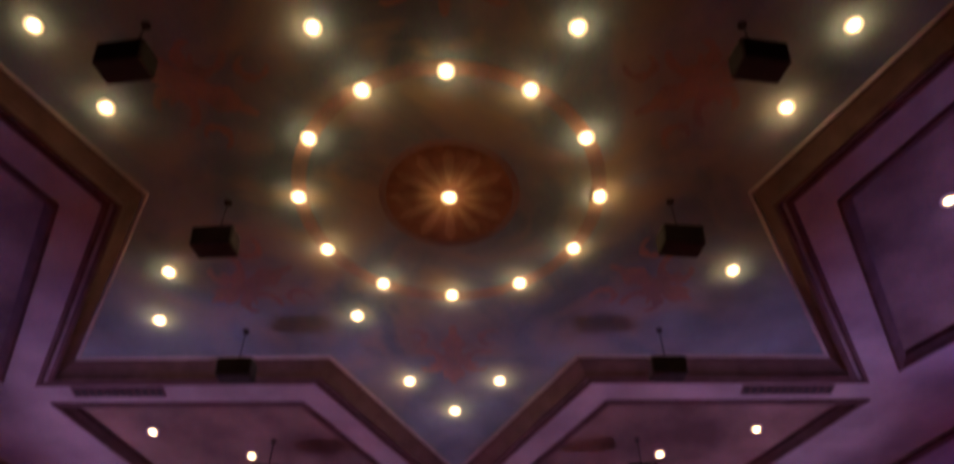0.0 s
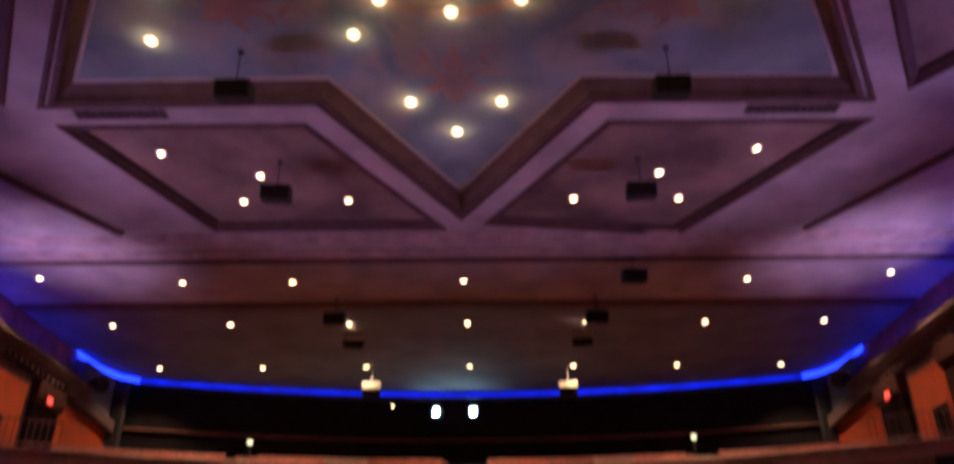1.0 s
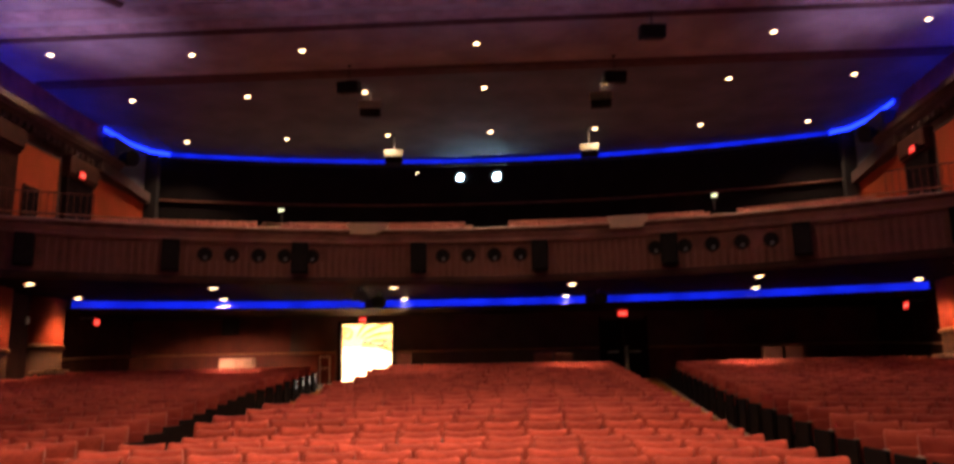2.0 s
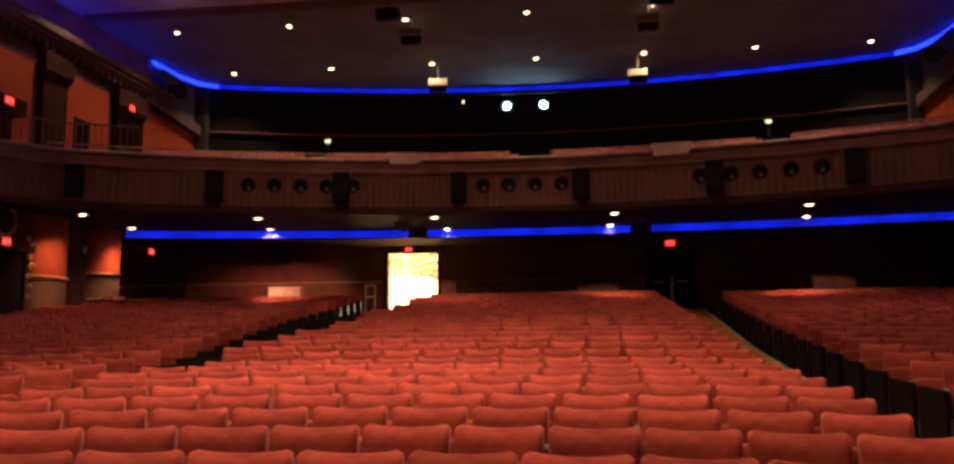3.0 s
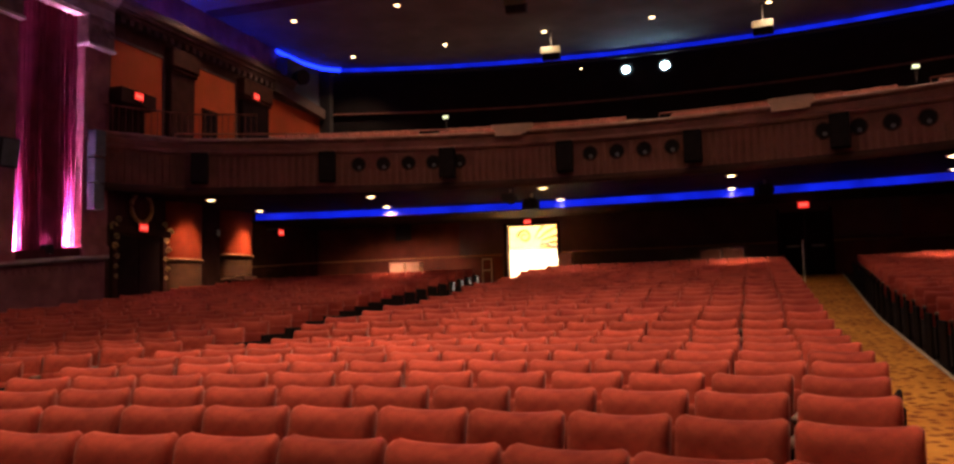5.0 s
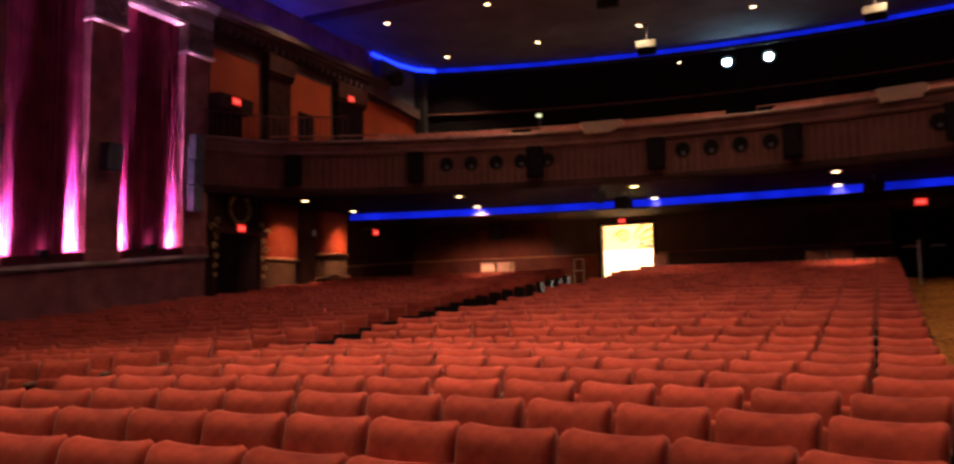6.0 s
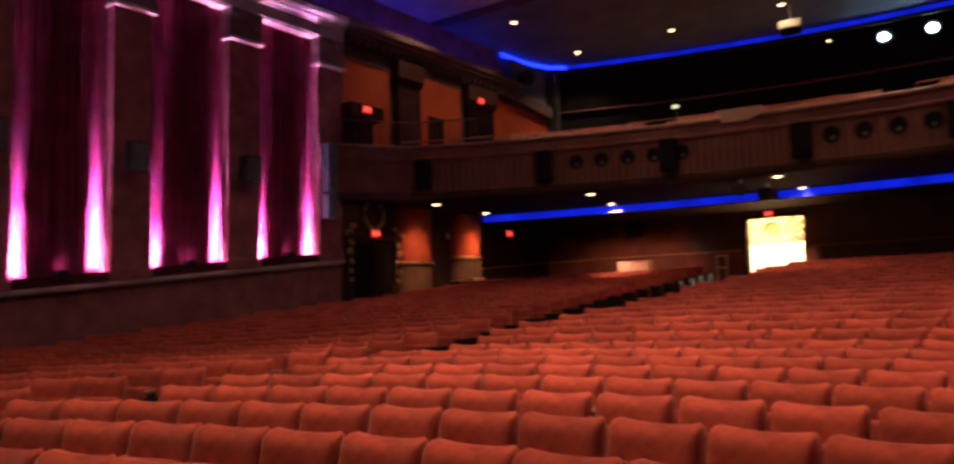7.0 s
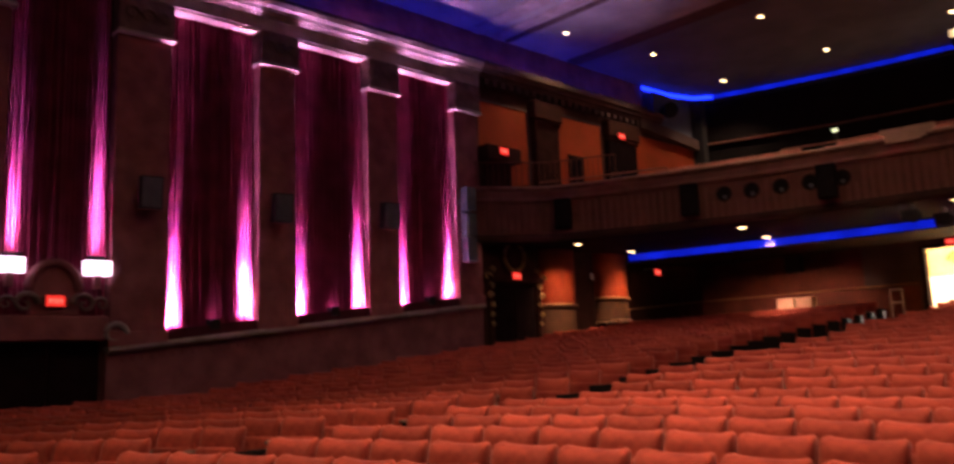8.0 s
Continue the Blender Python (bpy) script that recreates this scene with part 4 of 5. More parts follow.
def exit_sign(s, d, y, z, face="side", x=None, k0=1.0):
    """Red exit sign; its letters are plain bars."""
    t = thing("exit_sign", "small glowing red exit sign", "exit sign", "exit signs")
    if face == "side":
        cx = sx(s, d)
        part("housing", box_bm(cx, cx - s * 0.07, y - 0.185, y + 0.185, z - 0.12, z + 0.12, 0.008), M_SPEAKER, t)
        part("face", box_bm(cx - s * 0.072, cx - s * 0.08, y - 0.17, y + 0.17, z - 0.105, z + 0.105), G_EXIT, t, "red lit face")
        for k in range(4):
            yy = y - 0.10 + 0.067 * k
            part("bar", box_bm(cx - s * 0.082, cx - s * 0.088, yy - 0.015, yy + 0.015, z - 0.045, z + 0.045), G_EXIT_BAR, t)
    else:
        part("housing", box_bm(x - 0.17 * k0, x + 0.17 * k0, y - 0.07, y, z - 0.11 * k0, z + 0.11 * k0, 0.008), M_SPEAKER, t)
        part("face", box_bm(x - 0.155 * k0, x + 0.155 * k0, y - 0.08, y - 0.072, z - 0.095 * k0, z + 0.095 * k0), G_EXIT, t, "red lit face")
        for k in range(4):
            xx = x + (-0.09 + 0.06 * k) * k0
            part("bar", box_bm(xx - 0.014 * k0, xx + 0.014 * k0, y - 0.088, y - 0.082, z - 0.04 * k0, z + 0.04 * k0), G_EXIT_BAR, t)
    return t


def drape(s, y0, y1, zb0, zb1, ztop, seed):
    """A pleated drape hanging in its bay, gathered folds of uneven width."""
    rnd = random.Random(seed)
    bm = bmesh.new()
    n, rows = 200, 6
    folds, y = [], 0.0
    while y < 1.0:
        w = rnd.uniform(0.035, 0.075)
        folds.append((y, w, rnd.uniform(0.06, 0.17)))
        y += w
    depth = []
    for i in range(n + 1):
        u = i / n
        d = 0.0
        for f0, w, amp in folds:
            if f0 <= u < f0 + w:
                d = amp * math.sin(math.pi * (u - f0) / w)
        depth.append(d)
    grid = []
    for j in range(rows + 1):
        v = j / rows
        line = []
        for i in range(n + 1):
            u = i / n
            zb = zb0 + (zb1 - zb0) * u
            z = zb + (ztop - zb) * v
            d = -0.20 + depth[i] * (1.0 - 0.35 * v) + 0.01 * math.sin(2.2 * v + 17 * u)
            line.append(bm.verts.new((sx(s, d), y0 + (y1 - y0) * u, z)))
        grid.append(line)
    for j in range(rows):
        for i in range(n):
            bm.faces.new((grid[j][i], grid[j][i + 1], grid[j + 1][i + 1], grid[j + 1][i]))
    return bm


def volute(s, d, y, z, r, turn, mtl, parent, name="scroll"):
    bm = bmesh.new()
    pts = [(sx(s, d), y + turn * (r * (1 - 0.11 * t)) * math.cos(t), z + r * (1 - 0.11 * t) * math.sin(t)) for t in np.linspace(0, 8.2, 36)]
    bm_tube(bm, pts, [0.3 * r * (1 - 0.08 * t) for t in np.linspace(0, 8.2, 36)], 7)
    part(name, bm, mtl, parent, smooth=True)


for s in (-1, 1):
    w = "west" if s < 0 else "east"
    # wall body: back of the bays, dado below the sill, everything above and behind
    bm = bmesh.new()
    for a in ((-0.6, -0.25, -8.0, 18.45, -0.5, 9.9), (-0.25, 0.0, -8.0, 4.95, -0.5, 9.9)):
        bm_box(bm, min(sx(s, a[0]), sx(s, a[1])), max(sx(s, a[0]), sx(s, a[1])), a[2], a[3], a[4], a[5])
    bm_box(bm, min(sx(s, -0.9), sx(s, -0.5)), max(sx(s, -0.9), sx(s, -0.5)), -8.0, 33.6, 10.0, 11.6)
    setting("wall_" + w, bm, M_WALL, "brown stippled plaster side wall")
    # same wall further back, its dimness by the balcony put into the colour
    setting("wall_" + w + "_rear", sbox(s, -0.6, 0.0, 18.45, 33.6, -0.5, 10.0), M_DARKBROWN, "side wall in dark brown that carries the dimness by the balcony")
    bm = bmesh.new()
    v = []
    for d in (-0.25, 0.05):
        v.append([bm.verts.new((sx(s, d), y, z)) for y, z in ((8.05, -0.3), (18.4, -0.3), (18.4, sill_z(18.4)), (8.05, sill_z(8.05)))])
    for i in range(4):
        bm.faces.new((v[0][i], v[0][(i + 1) % 4], v[1][(i + 1) % 4], v[1][i]))
    bm.faces.new(v[0])
    bm.faces.new(v[1][::-1])
    setting("dado_" + w, bm, M_WALL, "dark stippled plaster dado below the sill")
    bm = bmesh.new()
    prof = [(-0.06, -0.08), (0.10, -0.08), (0.15, -0.03), (0.15, 0.03), (0.08, 0.06), (-0.25, 0.06)]
    path = [(sx(s, 0.05), y, sill_z(y)) for y in (8.05, 12.0, 18.4)]
    bm_sweep(bm, path, [((-s) * -o if s > 0 else o, u) for o, u in prof] if s < 0 else [(-o, u) for o, u in prof])
    setting("sill", bm, M_MOULD, "sloping plaster sill moulding along the side wall")
    # beads under the sill
    bead = thing("bead_band", "worn plaster bead band below the sill", "moulding", "bead bands", at=(sx(s, 0.05), 13, 1.6))
    for k in range(48):
        y = 8.4 + 0.21 * k
        bm = bmesh.new()
        bm_disc(bm, (sx(s, 0.05), y, sill_z(y) - 0.22), 0.075, -s * 0.03, 8, "x")
        part("bead", bm, M_WALL, bead)

    # pilasters with capitals
    for y0, y1 in PILASTERS:
        zb = sill_z(y0) + 0.07 if y0 > 8 else 0.0
        t = thing("pilaster", "brown stone pilaster with pale capital", "pilaster", "side wall pilasters", at=(sx(s, 0), (y0 + y1) / 2, zb))
        part("shaft", sbox(s, -0.24, 0.12, y0, y1, zb + 0.02, 8.62, 0.02), M_PILASTER, t)
        part("base", sbox(s, -0.24, 0.18, y0 - 0.03, y1 + 0.03, zb, zb + 0.3, 0.02), M_PILASTER, t)
        part("capital", sbox(s, -0.24, 0.26, y0 - 0.02, y1 + 0.02, 8.66, 9.44, 0.03), M_CAPITAL, t, "pale stone capital")
        part("necking", sbox(s, -0.24, 0.30, y0 - 0.05, y1 + 0.05, 8.58, 8.66, 0.015), M_TRIM, t)
        for f in (0.2, 0.5, 0.8):
            yy = y0 + (y1 - y0) * f
            volute(s, 0.27, yy, 9.05, 0.17, 1 if f < 0.6 else -1, M_CAPITAL, t)
    # entablature and cornice
    bm = bmesh.new()
    bm_box(bm, min(sx(s, -0.25), sx(s, 0.2)), max(sx(s, -0.25), sx(s, 0.2)), 4.95, 18.45, 9.47, 9.78)
    setting("entablature", bm, M_CORNICE, "pale plaster band above the drapes")
    prof = [(-0.4, 9.8), (0.2, 9.8), (0.26, 9.88), (0.33, 9.9), (0.36, 9.98), (0.44, 10.04), (0.46, 10.16), (0.40, 10.2), (-0.4, 10.2)]
    # one cornice: pale along the lit bays, unlit stretch given a dark colour
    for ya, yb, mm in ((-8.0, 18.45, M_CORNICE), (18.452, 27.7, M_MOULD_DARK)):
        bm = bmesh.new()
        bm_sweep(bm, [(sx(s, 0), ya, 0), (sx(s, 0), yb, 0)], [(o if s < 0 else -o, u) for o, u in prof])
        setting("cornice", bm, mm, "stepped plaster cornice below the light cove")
    # dentils under the dark part
    for k in range(26):
        yy = 18.7 + 0.345 * k
        setting("dentil", sbox(s, 0.0, 0.2, yy, yy + 0.17, 9.62, 9.79), M_MOULD_DARK)
    # blue light trough on the cornice
    cove = thing("led_cove", "blue LED light trough on top of the cornice", "light strip", "blue light strips", at=(sx(s, -0.1), 10, 10.22))
    part("diffuser", sbox(s, -0.30, -0.12, -7.8, 26.7, 10.205, 10.235), G_COVE, cove)
    part("lip", sbox(s, 0.30, 0.36, -7.8, 26.7, 10.203, 10.30), M_MOULD_DARK, cove)

    # drapes, pelmets and uplights
    for i, (y0, y1) in enumerate(BAYS):
        zb0, zb1 = (hem_z(y0) - 0.12, hem_z(y1) - 0.12) if i else (2.65, 2.65)
        d = tagged(part("drape", drape(s, y0 + 0.02, y1 - 0.02, zb0, zb1, 9.42, 11 + i + (s > 0) * 7), M_CURTAIN, None, "", True), "crimson pleated drape hanging in a wall bay", "curtain", "wall drapes")
        # added board: dark colour for the shaded wall between sill and hem
        if i:
            bm = bmesh.new()
            v = [[bm.verts.new((sx(s, q), yv, zv)) for yv, zv in ((y0 + 0.02, sill_z(y0) + 0.065), (y1 - 0.02, sill_z(y1) + 0.065), (y1 - 0.02, hem_z(y1)), (y0 + 0.02, hem_z(y0)))] for q in (0.10, 0.125)]
            bm.faces.new(v[0])
            bm.faces.new(v[1][::-1])
            for j in range(4):
                bm.faces.new((v[0][j], v[0][(j + 1) % 4], v[1][(j + 1) % 4], v[1][j]))
            part("valance", bm, M_SHADE_BOARD, d, "added dark crimson board for the shaded strip, hiding the lamps")
        part("pelmet", sbox(s, -0.2, 0.16, y0 + 0.02, y1 - 0.02, 9.40, 9.465, 0.01), M_TRIM, d, "pale pelmet board")
        for yy in ((y0 + 0.15, y1 - 0.22) if i else (6.28, 7.82)):
            zz = (hem_z(yy) - 0.20) if i else 3.715
            t = thing("uplight", "small black floodlight shining magenta up a drape", "floodlight", "drape uplights", at=(sx(s, 0.02), yy, zz))
            part("shield", sbox(s, 0.07, 0.09, yy - 0.17, yy + 0.17, zz, zz + 0.10, 0.004), M_SPEAKER, t)
            for yw in (yy - 0.17, yy + 0.155):
                part("side", sbox(s, -0.12, 0.069, yw, yw + 0.015, zz, zz + 0.10), M_SPEAKER, t)
            part("housing", sbox(s, -0.12, 0.069, yy - 0.14, yy + 0.14, zz, zz + 0.06, 0.01), M_SPEAKER, t)
            part("lens", sbox(s, -0.10, 0.05, yy - 0.12, yy + 0.12, zz + 0.062, zz + 0.07), G_UP, t, "glowing magenta lens")
            for data, tilt in ((LIGHT_UP, 0.84), (LIGHT_FOOT, 1.95), (LIGHT_BASE_DIM if i == 2 else LIGHT_BASE, 0.9), (LIGHT_TOP, -0.05)) if i else ((LIGHT_UP_DIM, 0.69), (LIGHT_FOOT_DIM, 1.6)):
                lamp = new("beam", data)
                aim = Vector((s * tilt, 0, 5.0)).normalized()
                ax = Vector((0, 1, 0))
                ay = (-aim).cross(ax)
                m = Matrix((ax, ay, -aim)).transposed().to_4x4()
                lamp.matrix_world = Matrix.Translation((sx(s, 0.02), yy, zz + 0.085)) @ m
                lamp.parent = t
                lamp.matrix_parent_inverse = t.matrix_basis.inverted()

    # violet floods between the uplights wash the ceiling
    for i, (y0, y1) in enumerate(BAYS):
        yy = (y0 + y1) / 2
        zz = (hem_z(yy) - 0.11) if i else 2.75
        t = thing("floodlight", "small pale flood lamp washing the ceiling violet", "floodlight", "violet floodlights", at=(sx(s, 0.05), yy, zz))
        part("housing", sbox(s, -0.06, 0.14, yy - 0.09, yy + 0.09, zz, zz + 0.16, 0.015), M_WHITE, t)
        part("shield", sbox(s, 0.142, 0.16, yy - 0.11, yy + 0.11, zz, zz + 0.22, 0.004), M_SPEAKER, t)
        for yw in (yy - 0.11, yy + 0.095):
            part("side", sbox(s, -0.06, 0.141, yw, yw + 0.015, zz, zz + 0.22), M_SPEAKER, t)
        part("lens", sbox(s, -0.03, 0.11, yy - 0.07, yy + 0.07, zz + 0.162, zz + 0.17), G_UP, t, "glowing violet lens")
        lamp = new("beam", (LIGHT_WASH_EAST if s > 0 else LIGHT_WASH, LIGHT_WASH_EAST if s > 0 else LIGHT_WASH, LIGHT_WASH_FAR, LIGHT_WASH_REAR)[i])
        lamp.matrix_world = look((sx(s, 0.25), yy, zz + 0.25), (s * (9.8, 9.8, 4.6, 11.2)[i], yy + (0.0, 0.0, 1.6, 3.2)[i], CEIL))
        lamp.parent = t
        lamp.matrix_parent_inverse = t.matrix_basis.inverted()

    # loudspeakers on the pilasters
    for yy, zz in ((8.72, 5.15), (11.77, 5.12), (14.88, 5.22)):
        t = thing("loudspeaker", "black wall loudspeaker on a side wall pilaster", "speaker", "side wall loudspeakers", at=(sx(s, 0.13), yy, zz))
        part("bracket", sbox(s, 0.122, 0.3, yy - 0.05, yy + 0.05, zz - 0.06, zz + 0.06), M_STEEL, t)
        m = Matrix.Translation((sx(s, 0.42), yy, zz)) @ Matrix.Rotation(radians(12 * s), 4, "Z") @ Matrix.Rotation(radians(-8 * s), 4, "Y")
        bm = box_bm(-0.17, 0.17, -0.22, 0.22, -0.34, 0.34, 0.02)
        bm.transform(m)
        part("cabinet", bm, M_SPEAKER, t)
        # grille lighter than the cabinet: violet light on the face, as colour
        bm = box_bm(-s * 0.172, -s * 0.182, -0.19, 0.19, -0.31, 0.31)
        bm.transform(m)
        part("grille", bm, M_ARRAY, t, "speaker grille in the grey of its lit face")

    # doorway below the first bay: lintel with scrolls, urn arch, white boxes
    t = thing("doorway", "dark doorway with scrolled plaster pediment", "doorway", "scrolled doorways", at=(sx(s, 0), 7.04, 0))
    part("door_leaf", sbox(s, -0.22, -0.16, 6.14, 7.03, 0.05, 2.12, 0.01), M_DOOR, t)
    part("door_leaf", sbox(s, -0.22, -0.16, 7.05, 7.98, 0.05, 2.12, 0.01), M_DOOR, t)
    part("lintel", sbox(s, -0.24, 0.14, 6.06, 8.05, 2.13, 2.62, 0.03), M_PILASTER, t)
    part("tablet", sbox(s, -0.10, 0.10, 6.6, 7.5, 2.62, 3.0, 0.03), M_PILASTER, t)
    for yy, r, tn in ((6.2, 0.15, 1), (6.52, 0.22, 1), (7.58, 0.22, -1), (7.9, 0.15, -1)):
        volute(s, 0.14, yy, 2.84, r, tn, M_CAPITAL, t)
    bm = bmesh.new()
    bm_tube(bm, [(sx(s, 0.08), 7.04 + 0.46 * math.cos(a), 3.08 + 0.56 * math.sin(a)) for a in np.linspace(0, math.pi, 18)], 0.09, 8)
    part("arch", bm, M_PILASTER, t, smooth=True)
    bm = bmesh.new()
    bm_disc(bm, (sx(s, 0.02), 7.04, 3.12), 0.44, -s * 0.05, 20, "x")
    part("shell", bm, M_PILASTER, t)
    for yy in (6.24, 7.82):
        b = thing("light_box", "white lantern box beside the door pediment", "lamp", "lantern boxes", at=(sx(s, 0), yy, 3.35))
        part("body", sbox(s, -0.05, 0.2, yy - 0.25, yy + 0.25, 3.42, 3.71, 0.015), glow("lantern_glow", (1.0, 0.72, 0.95), 3.0) if yy < 7 else bpy.data.materials["lantern_glow"], b)
        part("bracket", sbox(s, -0.04, 0.15, yy - 0.06, yy + 0.06, 3.15, 3.418), M_PILASTER, b)
    exit_sign(s, 0.12, 7.04, 2.89)
    volute(s, 0.14, 8.17, sill_z(8.2) + 0.30, 0.24, 1, M_MOULD, bead, "scroll")

    # line array at the end of the pilasters
    t = thing("line_array", "grey three-piece line array loudspeaker on the wall", "speaker", "line arrays", at=(sx(s, 0.3), 17.7, 4.2))
    for k, (z0, z1) in enumerate(((4.17, 4.86), (4.90, 5.56), (5.60, 6.3))):
        part("cabinet", sbox(s, 0.20, 0.48, 17.52 + 0.01 * k, 17.9 + 0.01 * k, z0, z1, 0.02), M_ARRAY, t)
    part("bracket", sbox(s, 0.12, 0.2, 17.6, 17.8, 4.6, 6.0), M_STEEL, t)

    # ------------------------------------------------ upper wall beside the balcony
    for y0, y1, z0, z1 in ((18.48, 20.62, 5.0, 9.1), (22.1, 24.32, 5.3, 9.26), (26.32, 30.15, 6.5, 9.3)):
        setting("orange_panel", sbox(s, 0.002, 0.03, y0, y1, z0, z1), M_ORANGE, "orange painted plaster wall panel")
        bm = bmesh.new()
        for a in ((y0 - 0.08, y0, z0, z1 + 0.08), (y1, y1 + 0.08, z0, z1 + 0.08), (y0, y1, z1, z1 + 0.08)):
            bm_box(bm, min(sx(s, 0), sx(s, 0.06)), max(sx(s, 0), sx(s, 0.06)), *a)
        setting("panel_moulding", bm, M_MOULD_DARK, "dark moulding round the orange panel")
    for y0, y1, m in ((20.72, 22.02, M_DARKBROWN), (24.42, 26.22, M_DOOR)):
        t = thing("pilaster", "dark brown pilaster between orange wall panels", "pilaster", "balcony pilasters", at=(sx(s, 0), y0, 5.0))
        part("shaft", sbox(s, 0.0, 0.22, y0 + 0.1, y1 - 0.1, 5.0, 8.9, 0.02), m, t)
        part("capital", sbox(s, 0.0, 0.34, y0, y1, 8.9, 9.5, 0.03), M_DARKBROWN, t)
        part("necking", sbox(s, 0.0, 0.29, y0 + 0.05, y1 - 0.05, 8.78, 8.88, 0.02), M_DARKBROWN, t)
    # door hood with dark curtain
    t = thing("balcony_doorway", "dark curtained doorway with wooden hood on balcony", "doorway", "balcony doorways", at=(sx(s, 0), 19.5, 5.0))
    part("hood", sbox(s, 0.031, 0.5, 18.43, 19.83, 7.25, 7.68, 0.02), M_FASCIA_DARK, t)
    part("curtain", sbox(s, 0.031, 0.10, 18.5, 19.75, 5.2, 7.25, 0.01), M_FASCIA_DARK, t)
    for k in range(9):
        yy = 18.55 + 0.143 * k
        bm = bmesh.new()
        bm_tube(bm, [(sx(s, 0.12), yy, 5.2), (sx(s, 0.12), yy, 7.24)], 0.045, 6)
        part("fold", bm, M_FASCIA_DARK, t)
    exit_sign(s, 0.5, 19.02, 7.5)
    # small dark window
    t = thing("wall_window", "small dark shuttered window in orange wall", "window", "wall windows", at=(sx(s, 0), 23.2, 7.6))
    part("frame", sbox(s, 0.031, 0.08, 22.5, 23.3, 6.80, 8.02, 0.01), M_DARKBROWN, t)
    part("shutter", sbox(s, 0.081, 0.10, 22.58, 23.22, 6.88, 7.94, 0.005), M_DOOR, t)
    exit_sign(s, 0.36, 25.0, 8.93)
    # sloping dark beam and grey wall at the rear corner
    bm = bmesh.new()
    bm_sweep(bm, [(sx(s, 0.0), 26.4, 9.72), (sx(s, 0.0), 30.15, 9.42)], [(0.0, -0.2), ((0.3 if s < 0 else -0.3), -0.2), ((0.3 if s < 0 else -0.3), 0.2), (0.0, 0.2)])
    setting("beam", bm, M_MOULD_DARK, "dark sloping beam at the rear corner")
    setting("wall_corner", sbox(s, -0.45, 0.02, 27.7, 31.2, 9.62, 11.2), M_CEIL_DARK, "grey wall above the rear corner")
    setting("wall_return", sbox(s, -0.4, 0.5, 30.16, 30.46, 6.5, 11.2), M_BLACK, "black return wall")
    t = thing("loudspeaker", "round black loudspeaker under the cove corner", "speaker", "corner loudspeakers", at=(sx(s, 0.3), 28.1, 10.4))
    bm = bmesh.new()
    bm_tube(bm, [(sx(s, 0.05), 28.2, 10.45), (sx(s, 0.3), 28.05, 10.42), (sx(s, 0.62), 27.9, 10.38)], [0.16, 0.26, 0.30], 14)
    part("body", bm, M_SPEAKER, t)
    part("bracket", sbox(s, -0.02, 0.12, 28.1, 28.3, 10.2, 10.7), M_STEEL, t)

    # ------------------------------------------------ lower wall under the balcony
    fz = floor_z(SIDE, 20)
    t = thing("doorway", "dark side doorway with gilt carved surround", "doorway", "gilt doorways", at=(sx(s, 0), 19.9, fz))
    part("door_leaf", sbox(s, 0.0, 0.06, 18.82, 19.68, fz, 3.6, 0.01), M_DOOR, t)
    part("door_leaf", sbox(s, 0.0, 0.06, 19.70, 20.58, fz, 3.6, 0.01), M_DOOR, t)
    for y0 in (18.6, 20.6):
        part("jamb", sbox(s, 0.0, 0.14, y0, y0 + 0.2, fz, 3.66, 0.02), M_DARKBROWN, t)
        far = 1 if y0 > 20 else -1
        for k, (dy, zc, r) in enumerate(((0.12, 2.45, 0.07), (0.16, 2.72, 0.08), (0.11, 3.0, 0.09), (0.2, 3.28, 0.11), (0.12, 3.55, 0.10), (0.26, 3.82, 0.13), (0.05, 4.02, 0.10))):
            volute(s, 0.17, y0 + 0.11 + far * (dy - 0.11), zc, r, 1 if k % 2 else -1, M_GOLD, t, "carving")
    part("lintel", sbox(s, 0.0, 0.2, 18.5, 20.9, 3.66, 3.86, 0.02), M_DARKBROWN, t)
    bm = bmesh.new()
    bm_disc(bm, (sx(s, 0.03), 19.72, 4.45), 0.42, -s * 0.07, 24, "x")
    part("roundel", bm, M_DARKBROWN, t)
    bm = bmesh.new()
    bm_tube(bm, [(sx(s, 0.11), 19.72 + 0.42 * math.cos(a), 4.45 + 0.42 * math.sin(a)) for a in np.linspace(0, 2 * math.pi, 24)], 0.06, 7)
    part("wreath", bm, M_GOLD, t)
    exit_sign(s, 0.22, 19.6, 3.86)
    for yc, r in ((21.66, 0.78), (24.36, 0.83)):
        z0 = floor_z(SIDE, yc)
        t = thing("half_column", "rounded orange wall bay with tan dado", "wall bay", "rounded wall bays", at=(sx(s, 0), yc, z0))
        for name, za, zb, m, rr in (("shaft", 3.04 + 0.1 * (yc - 21.3), 4.92, M_COLUMN, r), ("dado", z0, 2.94 + 0.1 * (yc - 21.3), M_TAN, r)):
            bm = bmesh.new()
            ring = [(-s, a) for a in np.linspace(-math.pi / 2, math.pi / 2, 19)]
            lo = [bm.verts.new((sx(s, 0.5 * rr * math.cos(a)), yc + rr * math.sin(a), za)) for _, a in ring]
            hi = [bm.verts.new((sx(s, 0.5 * rr * math.cos(a)), yc + rr * math.sin(a), zb)) for _, a in ring]
            for i in range(18):
                bm.faces.new((lo[i], lo[i + 1], hi[i + 1], hi[i]))
            bm.faces.new(hi[::-1])
            part(name, bm, m, t, smooth=True)
        bm = bmesh.new()
